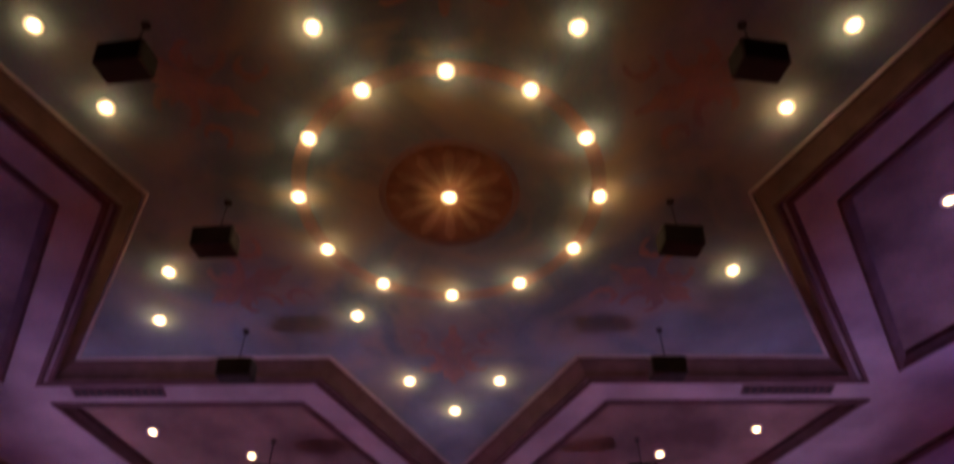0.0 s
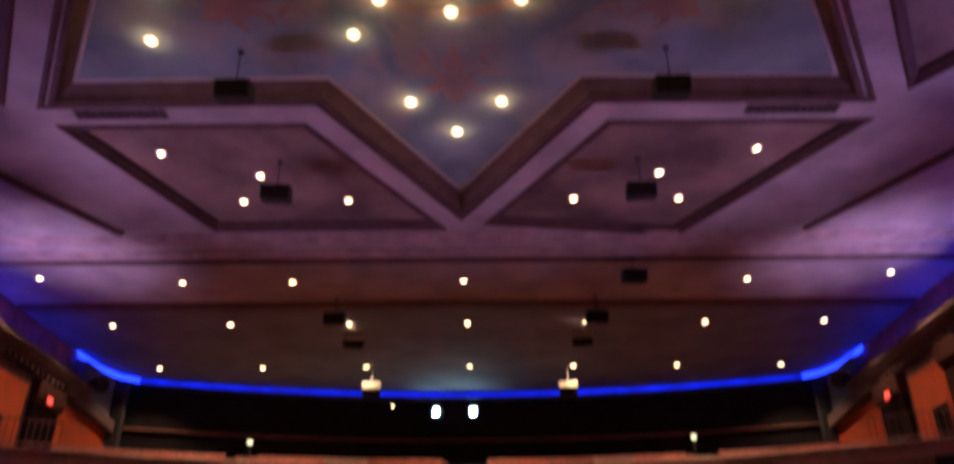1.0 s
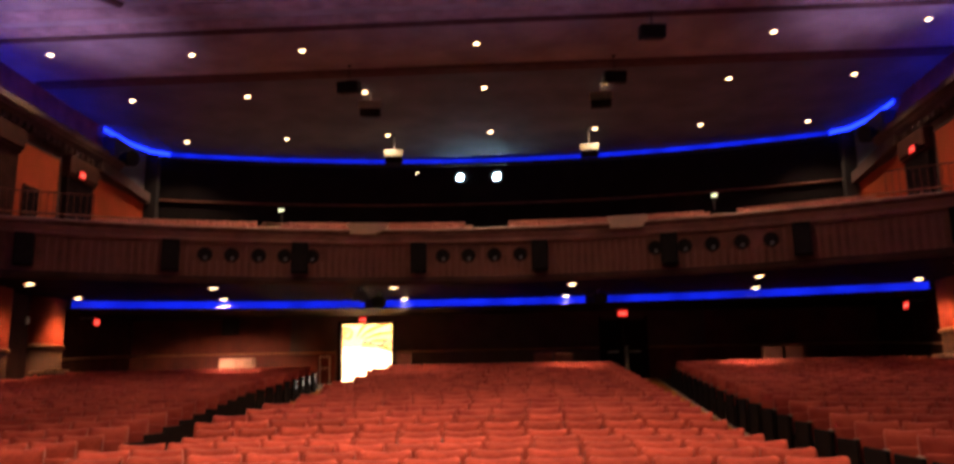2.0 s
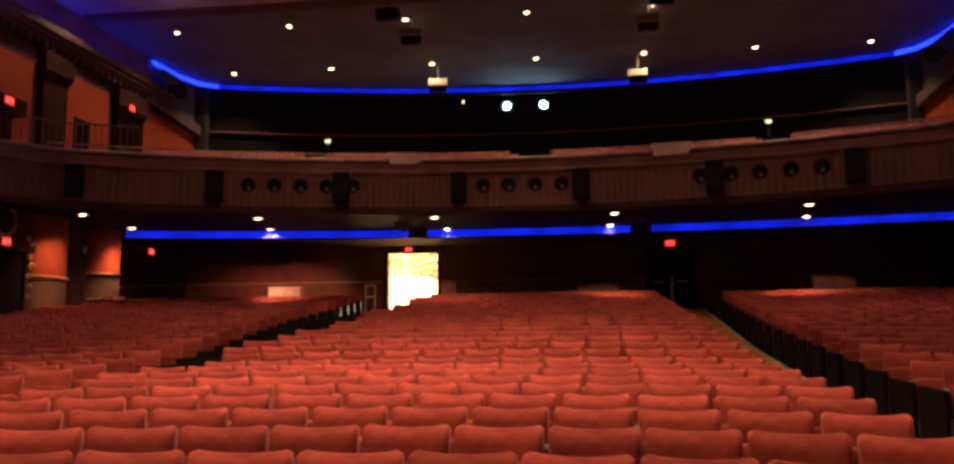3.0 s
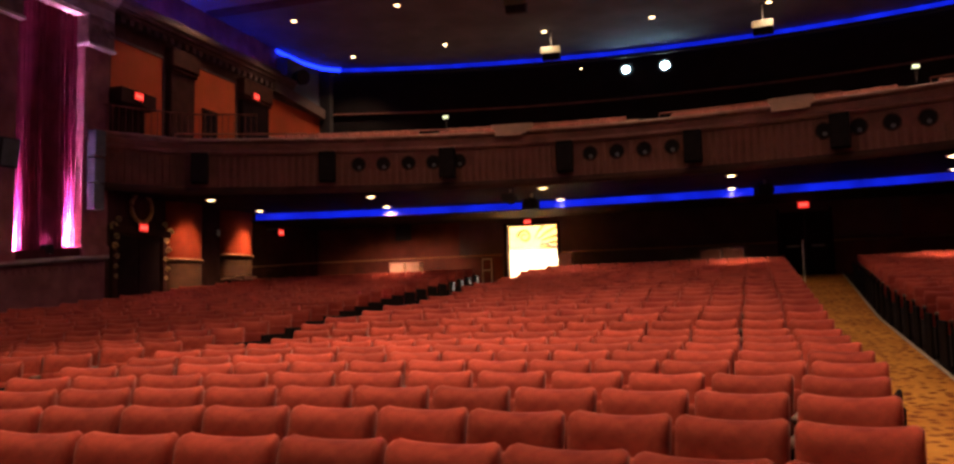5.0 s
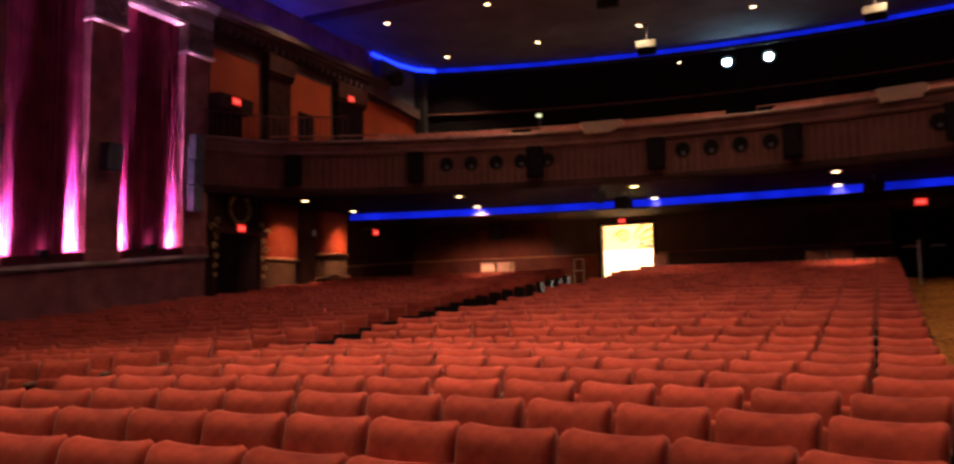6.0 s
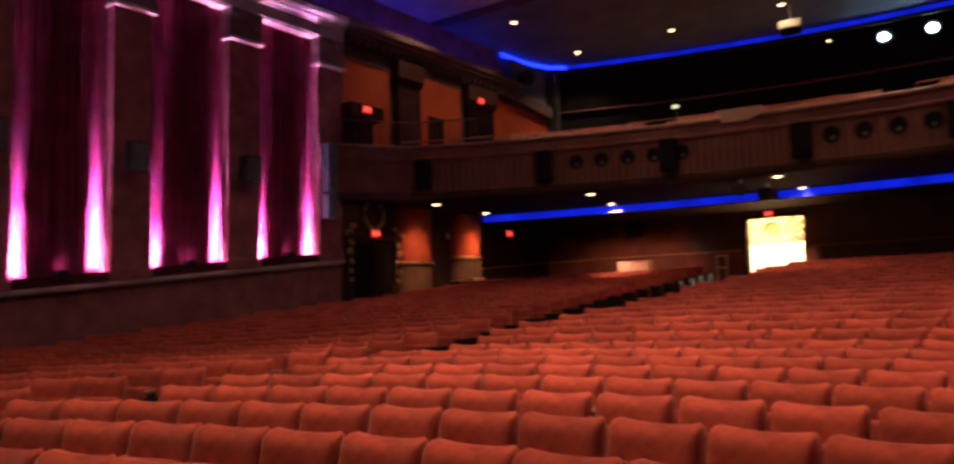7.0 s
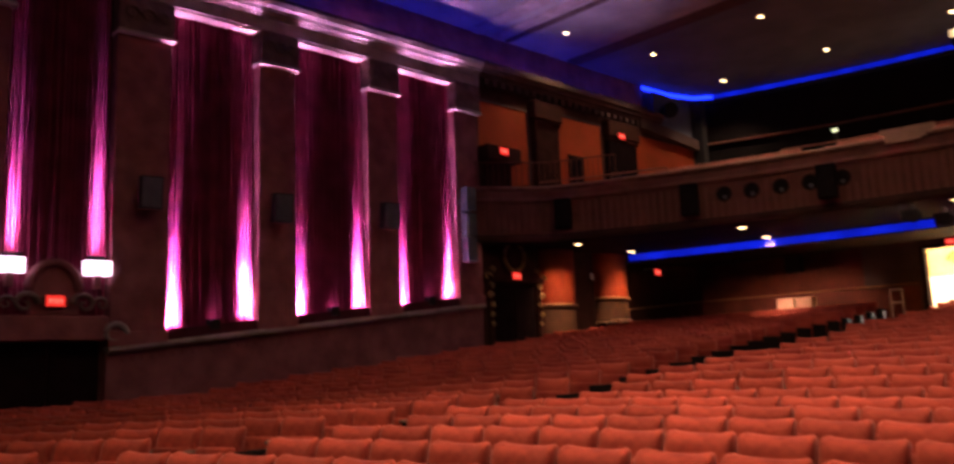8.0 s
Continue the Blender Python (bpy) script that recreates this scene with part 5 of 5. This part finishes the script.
        bm_tube(bm, [(sx(s, 0.52 * r * math.cos(a) + 0.01), yc + (r + 0.01) * math.sin(a), 2.99 + 0.1 * (yc - 21.3)) for a in np.linspace(-1.5, 1.5, 16)], 0.055, 7)
        part("rail", bm, M_TANRAIL, t, "tan plaster rail")
    t = thing("side_door", "narrow dark red door between orange wall bays", "door", "side doors", at=(sx(s, 0), 22.66, 1.5))
    part("leaf", sbox(s, 0.0, 0.05, 22.48, 23.5, 1.5, 3.62, 0.01), M_FASCIA_DARK, t)
    part("sign", sbox(s, 0.0, 0.04, 23.36, 23.50, 3.92, 4.12, 0.004), M_WHITE, t, "small white notice")
    # exit sign on a bracket
    exit_sign(s, 0.5, 26.35, 4.23)
    part("bracket", sbox(s, 0.0, 0.5, 26.32, 26.38, 4.36, 4.39), M_STEEL, bpy.data.objects[[o.name for o in scene.objects if o.name.startswith("exit_sign")][-1]])

exit_sign(1, 0, RY - 0.05, 4.49, "rear", -4.87, 0.85)
exit_sign(1, 0, RY - 0.10, 4.52, "rear", 4.67, 1.1)


# ---------------------------------------------------------------- ceiling lamps
def downlight(x, y, z, data, r=0.11, label="warm white recessed ceiling downlight", group="ceiling downlights", up=0.0, tilt=0.0, aim=None, spill=None):
    t = thing("downlight", label, "ceiling light", group, at=(x, y, z))
    bm = bmesh.new()
    bm_ring(bm, (x, y), r, r + 0.045, z - 0.03, z - 0.002, 20)
    part("rim", bm, M_WHITE, t)
    # added glowing ring: the yellow bloom round the lens
    bm = bmesh.new()
    bm_ring(bm, (x, y), r * 0.8, r - 0.001, z - 0.028 + up, z - 0.004, 18)
    part("reflector", bm, G_BLOOM, t, "added amber ring imitating the lamp's bloom")
    bm = bmesh.new()
    bm_disc(bm, (x, y, z - 0.034 + up), r * 0.79, 0.028 - up, 18)
    part("lens", bm, G_LAMP, t, "glowing lens")
    lamp = new("beam", data)
    lamp.location, lamp.rotation_euler = (x, y, z - 0.06), (radians(tilt), 0, 0)
    if aim:
        lamp.matrix_world = look((x, y, z - 0.17), aim)
    lamp.parent = t
    lamp.matrix_parent_inverse = t.matrix_basis.inverted()
    # added fill point below the lamp, brightens a halo on the ceiling
    if spill:
        bulb = new("bulb", spill)
        bulb.location = (x, y, z - 0.16)
        bulb.parent = t
        bulb.matrix_parent_inverse = t.matrix_basis.inverted()
    return t


RINGS = [(2.5 * math.cos(radians(30 * k)), 8.2 + 2.42 * math.sin(radians(30 * k))) for k in range(12)]
STAR_L = [(0.0, 8.2)] + RINGS + [(-1.85, 5.08), (1.87, 5.08), (-5.73, 5.04), (5.74, 5.05), (-5.14, 6.42), (5.16, 6.44), (-5.1, 10.0), (5.11, 10.0), (-5.62, 11.33), (-1.82, 11.22), (-0.93, 13.3), (0.95, 13.3), (0.0, 14.38), (0.0, 1.95), (-0.94, 3.05), (0.94, 3.05)]
for x, y in STAR_L:
    downlight(x, y, STAR - (0.036 if math.hypot(x, y - 8.2) < 1 else 0.02 if 2.3 < math.hypot(x, y - 8.2) < 2.7 else 0.0), LIGHT_RING if abs(x) < 4 and y > 5.0 else LIGHT_DOWN, 0.095, up=0.018, spill=LIGHT_HALO)
for x, y in ((-6.7, 15.0), (6.7, 15.0), (-4.7, 16.0), (4.7, 16.0), (-5.4, 17.2), (5.4, 17.2), (-2.8, 17.2), (2.8, 17.2), (8.31, 8.24), (-8.31, 8.24), (-6.7, 1.35), (6.7, 1.35), (-4.7, 0.35), (4.7, 0.35), (-5.4, -0.85), (5.4, -0.85), (-2.8, -0.85), (2.8, -0.85)):
    downlight(x, y, CEIL + 0.16, LIGHT_MID if y > 14 and abs(x) < 5 else LIGHT_DOWN, 0.095)
for x in (-12.46, -8.4, -5.12, -0.03, 8.35, 12.4):
    downlight(x, 21.34 if abs(x) > 11 else 21.74, CEIL, LIGHT_FRONT if abs(x) < 11 else LIGHT_EDGE, 0.095, tilt=27.0 if abs(x) < 11 else 0.0)
for x in (-11.85, -7.9, -3.95, 0.0, 3.95, 7.9, 11.85):
    for y in (25.15, 29.66):
        downlight(x, y, CEIL, LIGHT_REAR if abs(x) < 11 else LIGHT_EDGE, 0.10, tilt=-8.0 if y > 28 and abs(x) < 11 else 0.0)
# soffit lamps whose lamp head is turned towards the rear wall
SOFFIT_AIM = {(2.54, 23.62): 31.0, (7.7, 22.88): 33.0, (-7.81, 22.76): 38.0}
for x, y in ((-12.3, 21.15), (-7.81, 22.76), (-2.68, 23.5), (2.54, 23.62), (7.7, 22.88), (12.3, 21.15), (-12.6, 24.18), (-8.44, 25.28), (-2.77, 26.21), (2.48, 26.27), (8.23, 25.3), (12.6, 24.18)):
    downlight(x, y, 4.78, LIGHT_SOFFIT_SIDE if abs(x) > 11 else LIGHT_SOFFIT_WALL if x == -8.44 else LIGHT_SOFFIT if (x, y) in SOFFIT_AIM else LIGHT_SOFFIT_FRONT, 0.12, "warm downlight in the balcony soffit", "soffit downlights", tilt=SOFFIT_AIM.get((x, y), 0.0),
              aim=(math.copysign(13.25, x), y + 0.25, 2.7) if abs(x) > 11 else (-9.3, 28.2, 2.75) if x == -8.44 else None)


# ---------------------------------------------------------------- hanging loudspeakers
def pendant(x, y, zc, top, pale=False, turn=0.0):
    t = thing("hanging_speaker", "black loudspeaker box hung below the ceiling" + (" with pale lit top" if pale else ""), "speaker", "hanging loudspeakers", at=(x, y, zc))
    m = Matrix.Translation((x, y, zc)) @ Matrix.Rotation(radians(turn), 4, "Z") @ Matrix.Rotation(radians(14), 4, "X")
    bm = box_bm(-0.33, 0.33, -0.22, 0.22, -0.18, 0.18, 0.025)
    bm.transform(m)
    part("cabinet", bm, M_SPEAKER, t)
    bm = box_bm(-0.30, 0.30, -0.232, -0.222, -0.15, 0.15)
    bm.transform(m)
    part("grille", bm, M_SHELL, t)
    # added pale panel: lamplight on the box top put into its colour
    if pale:
        bm = box_bm(-0.36, 0.36, -0.012, 0.012, -0.16, 0.16, 0.006)
        bm.transform(m @ Matrix.Translation((0, -0.225, 0.20)) @ Matrix.Rotation(radians(-38), 4, "X"))
        part("back_panel", bm, M_LIT_TOP, t, "added sloping panel, pale like the lamplit top")
    bm = bmesh.new()
    bm_tube(bm, [(x, y, zc + 0.2), (x, y, top)], 0.02 if pale else 0.012, 6)
    part("rod", bm, M_STEEL if pale else M_SPEAKER, t)
    bm = bmesh.new()
    bm_disc(bm, (x, y, top - 0.025), 0.07, 0.023, 10)
    part("ceiling_plate", bm, M_SPEAKER, t)


for s in (-1, 1):
    for k, (x, y, top) in enumerate(((4.17, 5.05, STAR), (3.7, 8.34, STAR), (4.03, 11.68, STAR), (4.1, 15.42, CEIL + 0.16))):
        pendant(s * x, y, 10.85, top, False, s * (8 - 4 * k))
    pendant(s * 4.0, 23.0, 10.85, CEIL, False, s * 5)
pendant(4.71, 20.2, 10.95, CEIL, False, 4)
for x, y, z in ((-3.75, 25.12, 10.85), (3.78, 25.07, 10.85), (-3.72, 29.75, 10.62), (3.72, 29.75, 10.62)):
    pendant(x, y, z, CEIL, True, 6 if x < 0 else -6)

# ---------------------------------------------------------------- seats
def back_bm(nx, nz, w=0.502, h=0.47, th=0.085):
    """Upholstered seat back: rounded corners, the top edge dips in the middle, the face is slightly hollow; it leans back. Its face looks to -y."""
    bm = bmesh.new()

    def p(u, v, f):
        # u across -1..1, v up 0..1, f: front or back
        x = 0.5 * w * u
        corner = max(0.0, abs(u) - 0.84) / 0.16
        top = h - 0.028 * (1 - abs(u) ** 2.4) - 0.030 * corner ** 3
        z = v * top
        edge = max(0.0, v - 0.82) / 0.18
        side = max(0.0, abs(u) - 0.90) / 0.10
        t = th * math.sqrt(max(0.04, 1 - 0.96 * max(edge, side * 0.9) ** 2.2))
        hollow = 0.035 * u * u
        y = (-t if f else t * 0.35) - hollow + 0.24 * z
        return Vector((x, y, z))

    us = [math.sin(0.5 * math.pi * (2 * i / nx - 1)) for i in range(nx + 1)]
    vs = [math.sin(0.5 * math.pi * j / nz) for j in range(nz + 1)]
    F = [[bm.verts.new(p(u, v, True)) for u in us] for v in vs]
    B = [[bm.verts.new(p(u, v, False)) for u in us] for v in vs]
    for j in range(nz):
        for i in range(nx):
            bm.faces.new((F[j][i], F[j][i + 1], F[j + 1][i + 1], F[j + 1][i]))
            bm.faces.new((B[j][i], B[j + 1][i], B[j + 1][i + 1], B[j][i + 1]))
    for i in range(nx):
        bm.faces.new((F[nz][i], F[nz][i + 1], B[nz][i + 1], B[nz][i]))
        bm.faces.new((F[0][i], B[0][i], B[0][i + 1], F[0][i + 1]))
    for j in range(nz):
        bm.faces.new((F[j][0], F[j + 1][0], B[j + 1][0], B[j][0]))
        bm.faces.new((F[j][nx], B[j][nx], B[j + 1][nx], F[j + 1][nx]))
    bm.transform(Matrix.Translation((0, -0.10, BACK_H - h + 0.012)))
    return bm


def cushion_bm():
    """Seat pad, tipped up against the back."""
    bm = box_bm(-0.235, 0.235, -0.30, -0.19, 0.28, 0.62, 0.035, 2)
    bm.transform(Matrix.Rotation(radians(-8), 4, "X"))
    return bm


def arm_bm(x):
    bm = box_bm(x - 0.028, x + 0.028, -0.36, -0.04, 0.585, 0.625, 0.012)
    return bm


def stand_bm(x):
    bm = box_bm(x - 0.016, x + 0.016, -0.30, -0.05, 0.0, 0.584, 0.006)
    bm_box(bm, x - 0.03, x + 0.03, -0.34, 0.04, 0.0, 0.025)
    return bm


# plan of all seats: row by row, block by block
def row_seats(i):
    """Seats of row i: (block, x, y, heading)."""
    r, out = ROW_R + ROW_STEP * i, []

    def at(phi):
        return ROW_C[0] + r * math.sin(phi), ROW_C[1] + r * math.cos(phi)

    def phi_at(xv):
        return math.asin(max(-0.99, min(0.99, (xv - ROW_C[0]) / r)))

    step = (0.533, 0.533, 0.549, 0.562, 0.546, 0.550)[i % 6] / r
    y_mid = ROW_C[1] + r
    # centre block runs back from its right-hand end, so the aisle edge stays straight
    p = phi_at(aisle_in(1, y_mid)[0])
    left = phi_at(-aisle_in(-1, y_mid)[0] + 0.05)
    p -= (0.245 + (0.04, 0.03, 0.05, 0.05, 0.01, 0.0)[i % 6 if i < 6 else 5]) / r
    while p > left:
        out.append(("centre", *at(p), p))
        p -= step
    yl = at(phi_at(-aisle_in(-1, y_mid)[1]))[1]
    p = phi_at(-aisle_in(-1, yl)[1]) - step * 0.5
    while True:
        x, y = at(p)
        if x < -SIDE + 0.75 or y < 1.8 or p < -1.3:
            break
        out.append(("left", x, y, p))
        p -= step
    yr = at(phi_at(aisle_in(1, y_mid)[1]))[1]
    p = phi_at(aisle_in(1, yr)[1] + 0.2) + step * 0.5
    while True:
        x, y = at(p)
        if x > SIDE - 0.75 or y < 1.8 or p > 1.3:
            break
        out.append(("right", x, y, p))
        p += step
    return out


ROWS = 28
seats = []
for i in range(-1, ROWS):
    row = [q for q in row_seats(i) if q[2] < (27.9 if q[0] == "centre" else 26.3)]
    for b, x, y, p in row:
        if not (x > 2.0 and y < 3.1):
            seats.append((i, b, x, y, p))

proto = thing("theatre_seat", "red velour tip-up theatre seat with wooden arms", "seat", "theatre seats")
part("backrest", back_bm(12, 8), M_VELOUR, proto, smooth=True)
part("cushion", cushion_bm(), M_VELOUR, proto, smooth=True)
part("armrest", arm_bm(-SEAT_W / 2), M_ARM, proto, "worn pale wooden armrest")
part("stand", stand_bm(-SEAT_W / 2), M_SHELL, proto)


def seat_pose(x, y, p, jit=0.0):
    return pose(x, y, floor_z(x, y), jit * 0.9, 0, math.degrees(-p) + jit)


rnd = random.Random(5)
near = [q for q in seats if (q[1] == "centre" and q[0] <= 10) or (q[1] == "left" and q[0] <= 9)][:300]
near_set = set((q[0], q[1], round(q[2], 3)) for q in near)
first = True
for i, b, x, y, p in near:
    m = seat_pose(x, y, p, rnd.uniform(-1.2, 1.2))
    if first:
        proto.matrix_basis, first = m, False
    else:
        copy_thing(proto, m)


def merged(meshes_m, material, name):
    """All copies of small meshes in one mesh."""
    vs, fs, k = [], [], 0
    for (v, f), m in meshes_m:
        a = np.array(m)
        vs.append(v @ a[:3, :3].T + a[:3, 3])
        fs.extend([tuple(j + k for j in q) for q in f])
        k += len(v)
    me = bpy.data.meshes.new(name)
    me.from_pydata(np.concatenate(vs).tolist(), [], fs)
    me.materials.append(material)
    me.polygons.foreach_set("use_smooth", [True] * len(me.polygons))
    return me


def as_arrays(bm):
    bmesh.ops.recalc_face_normals(bm, faces=bm.faces[:])
    bm.verts.index_update()
    v = np.array([w.co[:] for w in bm.verts])
    f = [tuple(w.index for w in q.verts) for q in bm.faces]
    bm.free()
    return v, f


lowback, lowcush = as_arrays(back_bm(8, 5, 0.522)), as_arrays(cushion_bm())
lowarm, lowstand = as_arrays(arm_bm(-SEAT_W / 2)), as_arrays(stand_bm(-SEAT_W / 2))
rest = [q for q in seats if (q[0], q[1], round(q[2], 3)) not in near_set]
for block in ("centre", "left", "right"):
    ms = [seat_pose(x, y, p, rnd.uniform(-1.5, 1.5)) for i, b, x, y, p in rest if b == block]
    t = thing("seat_rows", "rows of red velour theatre seats on the raked floor", "seats")
    t["kind"] = "stuff"
    for name, arr, m in (("backrest", lowback, M_VELOUR_STUFF), ("cushion", lowcush, M_VELOUR_STUFF), ("armrest", lowarm, M_ARM), ("stand", lowstand, M_SHELL)):
        ob = new(name, merged([(arr, q) for q in ms], m, name))
        ob.parent = t
        ob["kind"] = "stuff"

# balcony seats, seen only as tops over the rail
ms = []
for i in range(STEPS - 1):
    y0, z = FASCIA_Y + 0.75 + 0.88 * i, 5.35 + 0.29 * i
    x = -12.9
    while x < 12.9:
        if not any(abs(x - g) < 0.6 for g in (-8.0, -0.2, 8.1)):
            k = FASCIA_K + (TOP_K - FASCIA_K) * i / 7
            ms.append(pose(x, arc_y(y0, k, x), z, 0, 0, math.degrees(math.atan(-2 * k * x))))
        x += SEAT_W
t = thing("balcony_seats", "rows of red velour seats on the balcony steps", "seats")
t["kind"] = "stuff"
wide_back = as_arrays(back_bm(6, 4, 0.525))
ob = new("backrest", merged([(wide_back, q) for q in ms], M_DUSTY, "backrest"))
ob.parent = t
ob["kind"] = "stuff"

# end panels of the aisle rows, with small aisle lights on the far rows
rows_done = set()
panel_src = None
for i, b, x, y, p in seats:
    for side, blk in ((1, "left"), (-1, "right"), (1, "centre"), (-1, "centre")):
        if b != blk:
            continue
        mates = [q for q in seats if q[0] == i and q[1] == b]
        end = max(mates, key=lambda q: q[4]) if side > 0 else min(mates, key=lambda q: q[4])
        if end[2] != x or (i, b, side) in rows_done:
            continue
        rows_done.add((i, b, side))
        m = seat_pose(x, y, p) @ Matrix.Translation((side * (SEAT_W / 2 + 0.02), 0, 0))
        if b != "centre":
            # along the aisle, just outside the turned seats
            q = m.translation + Vector((-0.11 if b == "right" else 0.11, 0, 0))
            m = pose(q.x, q.y, q.z, 0, 0, -5 if b == "right" else 6)
        # the panel's black holds the shade below the end seats
        t = thing("end_panel", "panel closing a seat row at the aisle, black for its shaded side", "seat panel", "row end panels")
        if panel_src is None:
            me = part("panel", box_bm(-0.02, 0.02, -0.54, 0.33, 0.0, 0.62, 0.012), M_SHELL, t).data
            panel_src = me
        else:
            ob = new("panel", panel_src)
            ob.parent = t
        if b == "left" and i > 23:
            part("aisle_light", box_bm(side * 0.019, side * 0.027, 0.0, 0.016, 0.34, 0.60, 0.003), G_AISLE, t, "pale lit aisle light strip")
        t.matrix_basis = m

# ---------------------------------------------------------------- small things
rail = thing("handrail", "white tubular handrail at the top of the aisle", "handrail", at=(-5.62, 27.1, 1.9))
zf = floor_z(-5.5, 26.9)
for xx in (-5.68, -5.36):
    bm = bmesh.new()
    bm_tube(bm, [(xx, 26.9, zf), (xx, 26.9, 2.985)], 0.022, 8)
    part("post", bm, M_WHITE, rail)
for zz in (2.61, 2.985):
    bm = bmesh.new()
    bm_tube(bm, [(-5.70, 26.9, zz), (-5.34, 26.9, zz)], 0.022, 8)
    part("bar", bm, M_WHITE, rail)

rail = thing("handrail", "white tubular handrail at the closed rear door", "handrail", at=(4.43, 27.1, 1.9))
zf = floor_z(4.43, 27.1)
for yy in (26.9, 27.5):
    bm = bmesh.new()
    bm_tube(bm, [(4.43, yy, zf), (4.43, yy, 3.14)], 0.013, 8)
    part("post", bm, M_WHITE, rail)
for zz in (2.75, 3.15):
    bm = bmesh.new()
    bm_tube(bm, [(4.43, 26.88, zz), (4.43, 27.52, zz)], 0.013, 8)
    part("bar", bm, M_WHITE, rail)
for s in (-1, 1):
    z = floor_z(SIDE, 23.9)
    for y0, y1, zs, th in ((22.72, 23.40, 2.44, 0.04), (23.48, 24.16, 2.46, 0.11)):
        t = thing("bench", "pale wooden bench against the side wall" if th < 0.1 else "pale thick-topped bench against the orange wall bay", "bench", "wall benches", at=(sx(s, 0.9), (y0 + y1) / 2, z))
        part("seat", sbox(s, 0.62, 1.0, y0, y1, zs, zs + th, 0.012), M_CREAM, t)
        for yy in (y0 + 0.06, y1 - 0.12):
            part("leg", sbox(s, 0.68, 0.94, yy, yy + 0.06, z, zs - 0.002), M_SHELL, t)
    bm = bmesh.new()
    bm_tube(bm, [(sx(s, 0.02), 25.35, 2.96), (sx(s, 0.02), 29.9, 3.31)], 0.03, 6)
    setting("trim", bm, M_TANRAIL, "tan rail along the side wall under the balcony")

# pale boxes standing along the back of the last row
for x, w, m, dz in ((-8.75, 0.55, M_CREAM, -0.07), (-8.15, 0.52, M_CREAM, -0.07), (-3.0, 0.45, M_RAIL, 0.0), (1.7, 0.6, M_RAIL, -0.08), (2.4, 0.6, M_RAIL, -0.08), (9.0, 0.6, M_RAIL, 0.0), (9.65, 0.55, M_RAIL, 0.0)):
    y = ROW_C[1] + math.sqrt((ROW_R + ROW_STEP * (ROWS - 1) + 1.1) ** 2 - (x - ROW_C[0]) ** 2)
    y = min(y, 28.6) if abs(x) < 4 else 26.85
    z = floor_z(x, y)
    t = thing("cabinet", "pale low cabinet standing behind the last seat row" if m is M_CREAM else "rose brown low cabinet behind the last seat row", "cabinet", "rear cabinets", at=(x, y, z))
    part("body", box_bm(x - w / 2, x + w / 2, y - 0.15, y + 0.15, z, z + 1.12 + dz, 0.01), m, t)
    part("front", box_bm(x - w / 2 + 0.03, x + w / 2 - 0.03, y - 0.165, y - 0.152, z + 0.75, z + 1.1 + dz, 0.004), m, t)
    part("top", box_bm(x - w / 2 - 0.02, x + w / 2 + 0.02, y - 0.18, y + 0.17, z + 1.122 + dz, z + 1.15 + dz, 0.006), m, t)
# wall loudspeaker under the balcony
t = thing("loudspeaker", "black loudspeaker on the rear wall under the balcony", "speaker", at=(-9.9, RY, 4.1))
part("bracket", box_bm(-9.82, -9.70, RY - 0.2, RY - 0.026, 4.25, 4.35), M_STEEL, t)
part("cabinet", box_bm(-10.05, -9.48, RY - 0.5, RY - 0.2, 4.02, 4.62, 0.02), M_SPEAKER, t)
part("grille", box_bm(-10.01, -9.52, RY - 0.51, RY - 0.502, 4.06, 4.58), M_BLACK, t)
# little lamps at the balcony's rear
for x, y, z in ((-8.4, 30.9, 8.95), (8.5, 30.9, 9.05)):
    t = thing("aisle_lamp", "small green and amber lamp at balcony exit", "lamp", "balcony aisle lamps", at=(x, y, z))
    part("post", box_bm(x - 0.04, x + 0.04, y, y + 0.08, z - 0.5, z + 0.1), M_SPEAKER, t)
    part("lens", box_bm(x - 0.11, x + 0.11, y - 0.02, y - 0.004, z - 0.02, z + 0.10), glow("pale_lamp_glow", (0.8, 0.9, 0.55), 1.2), t)
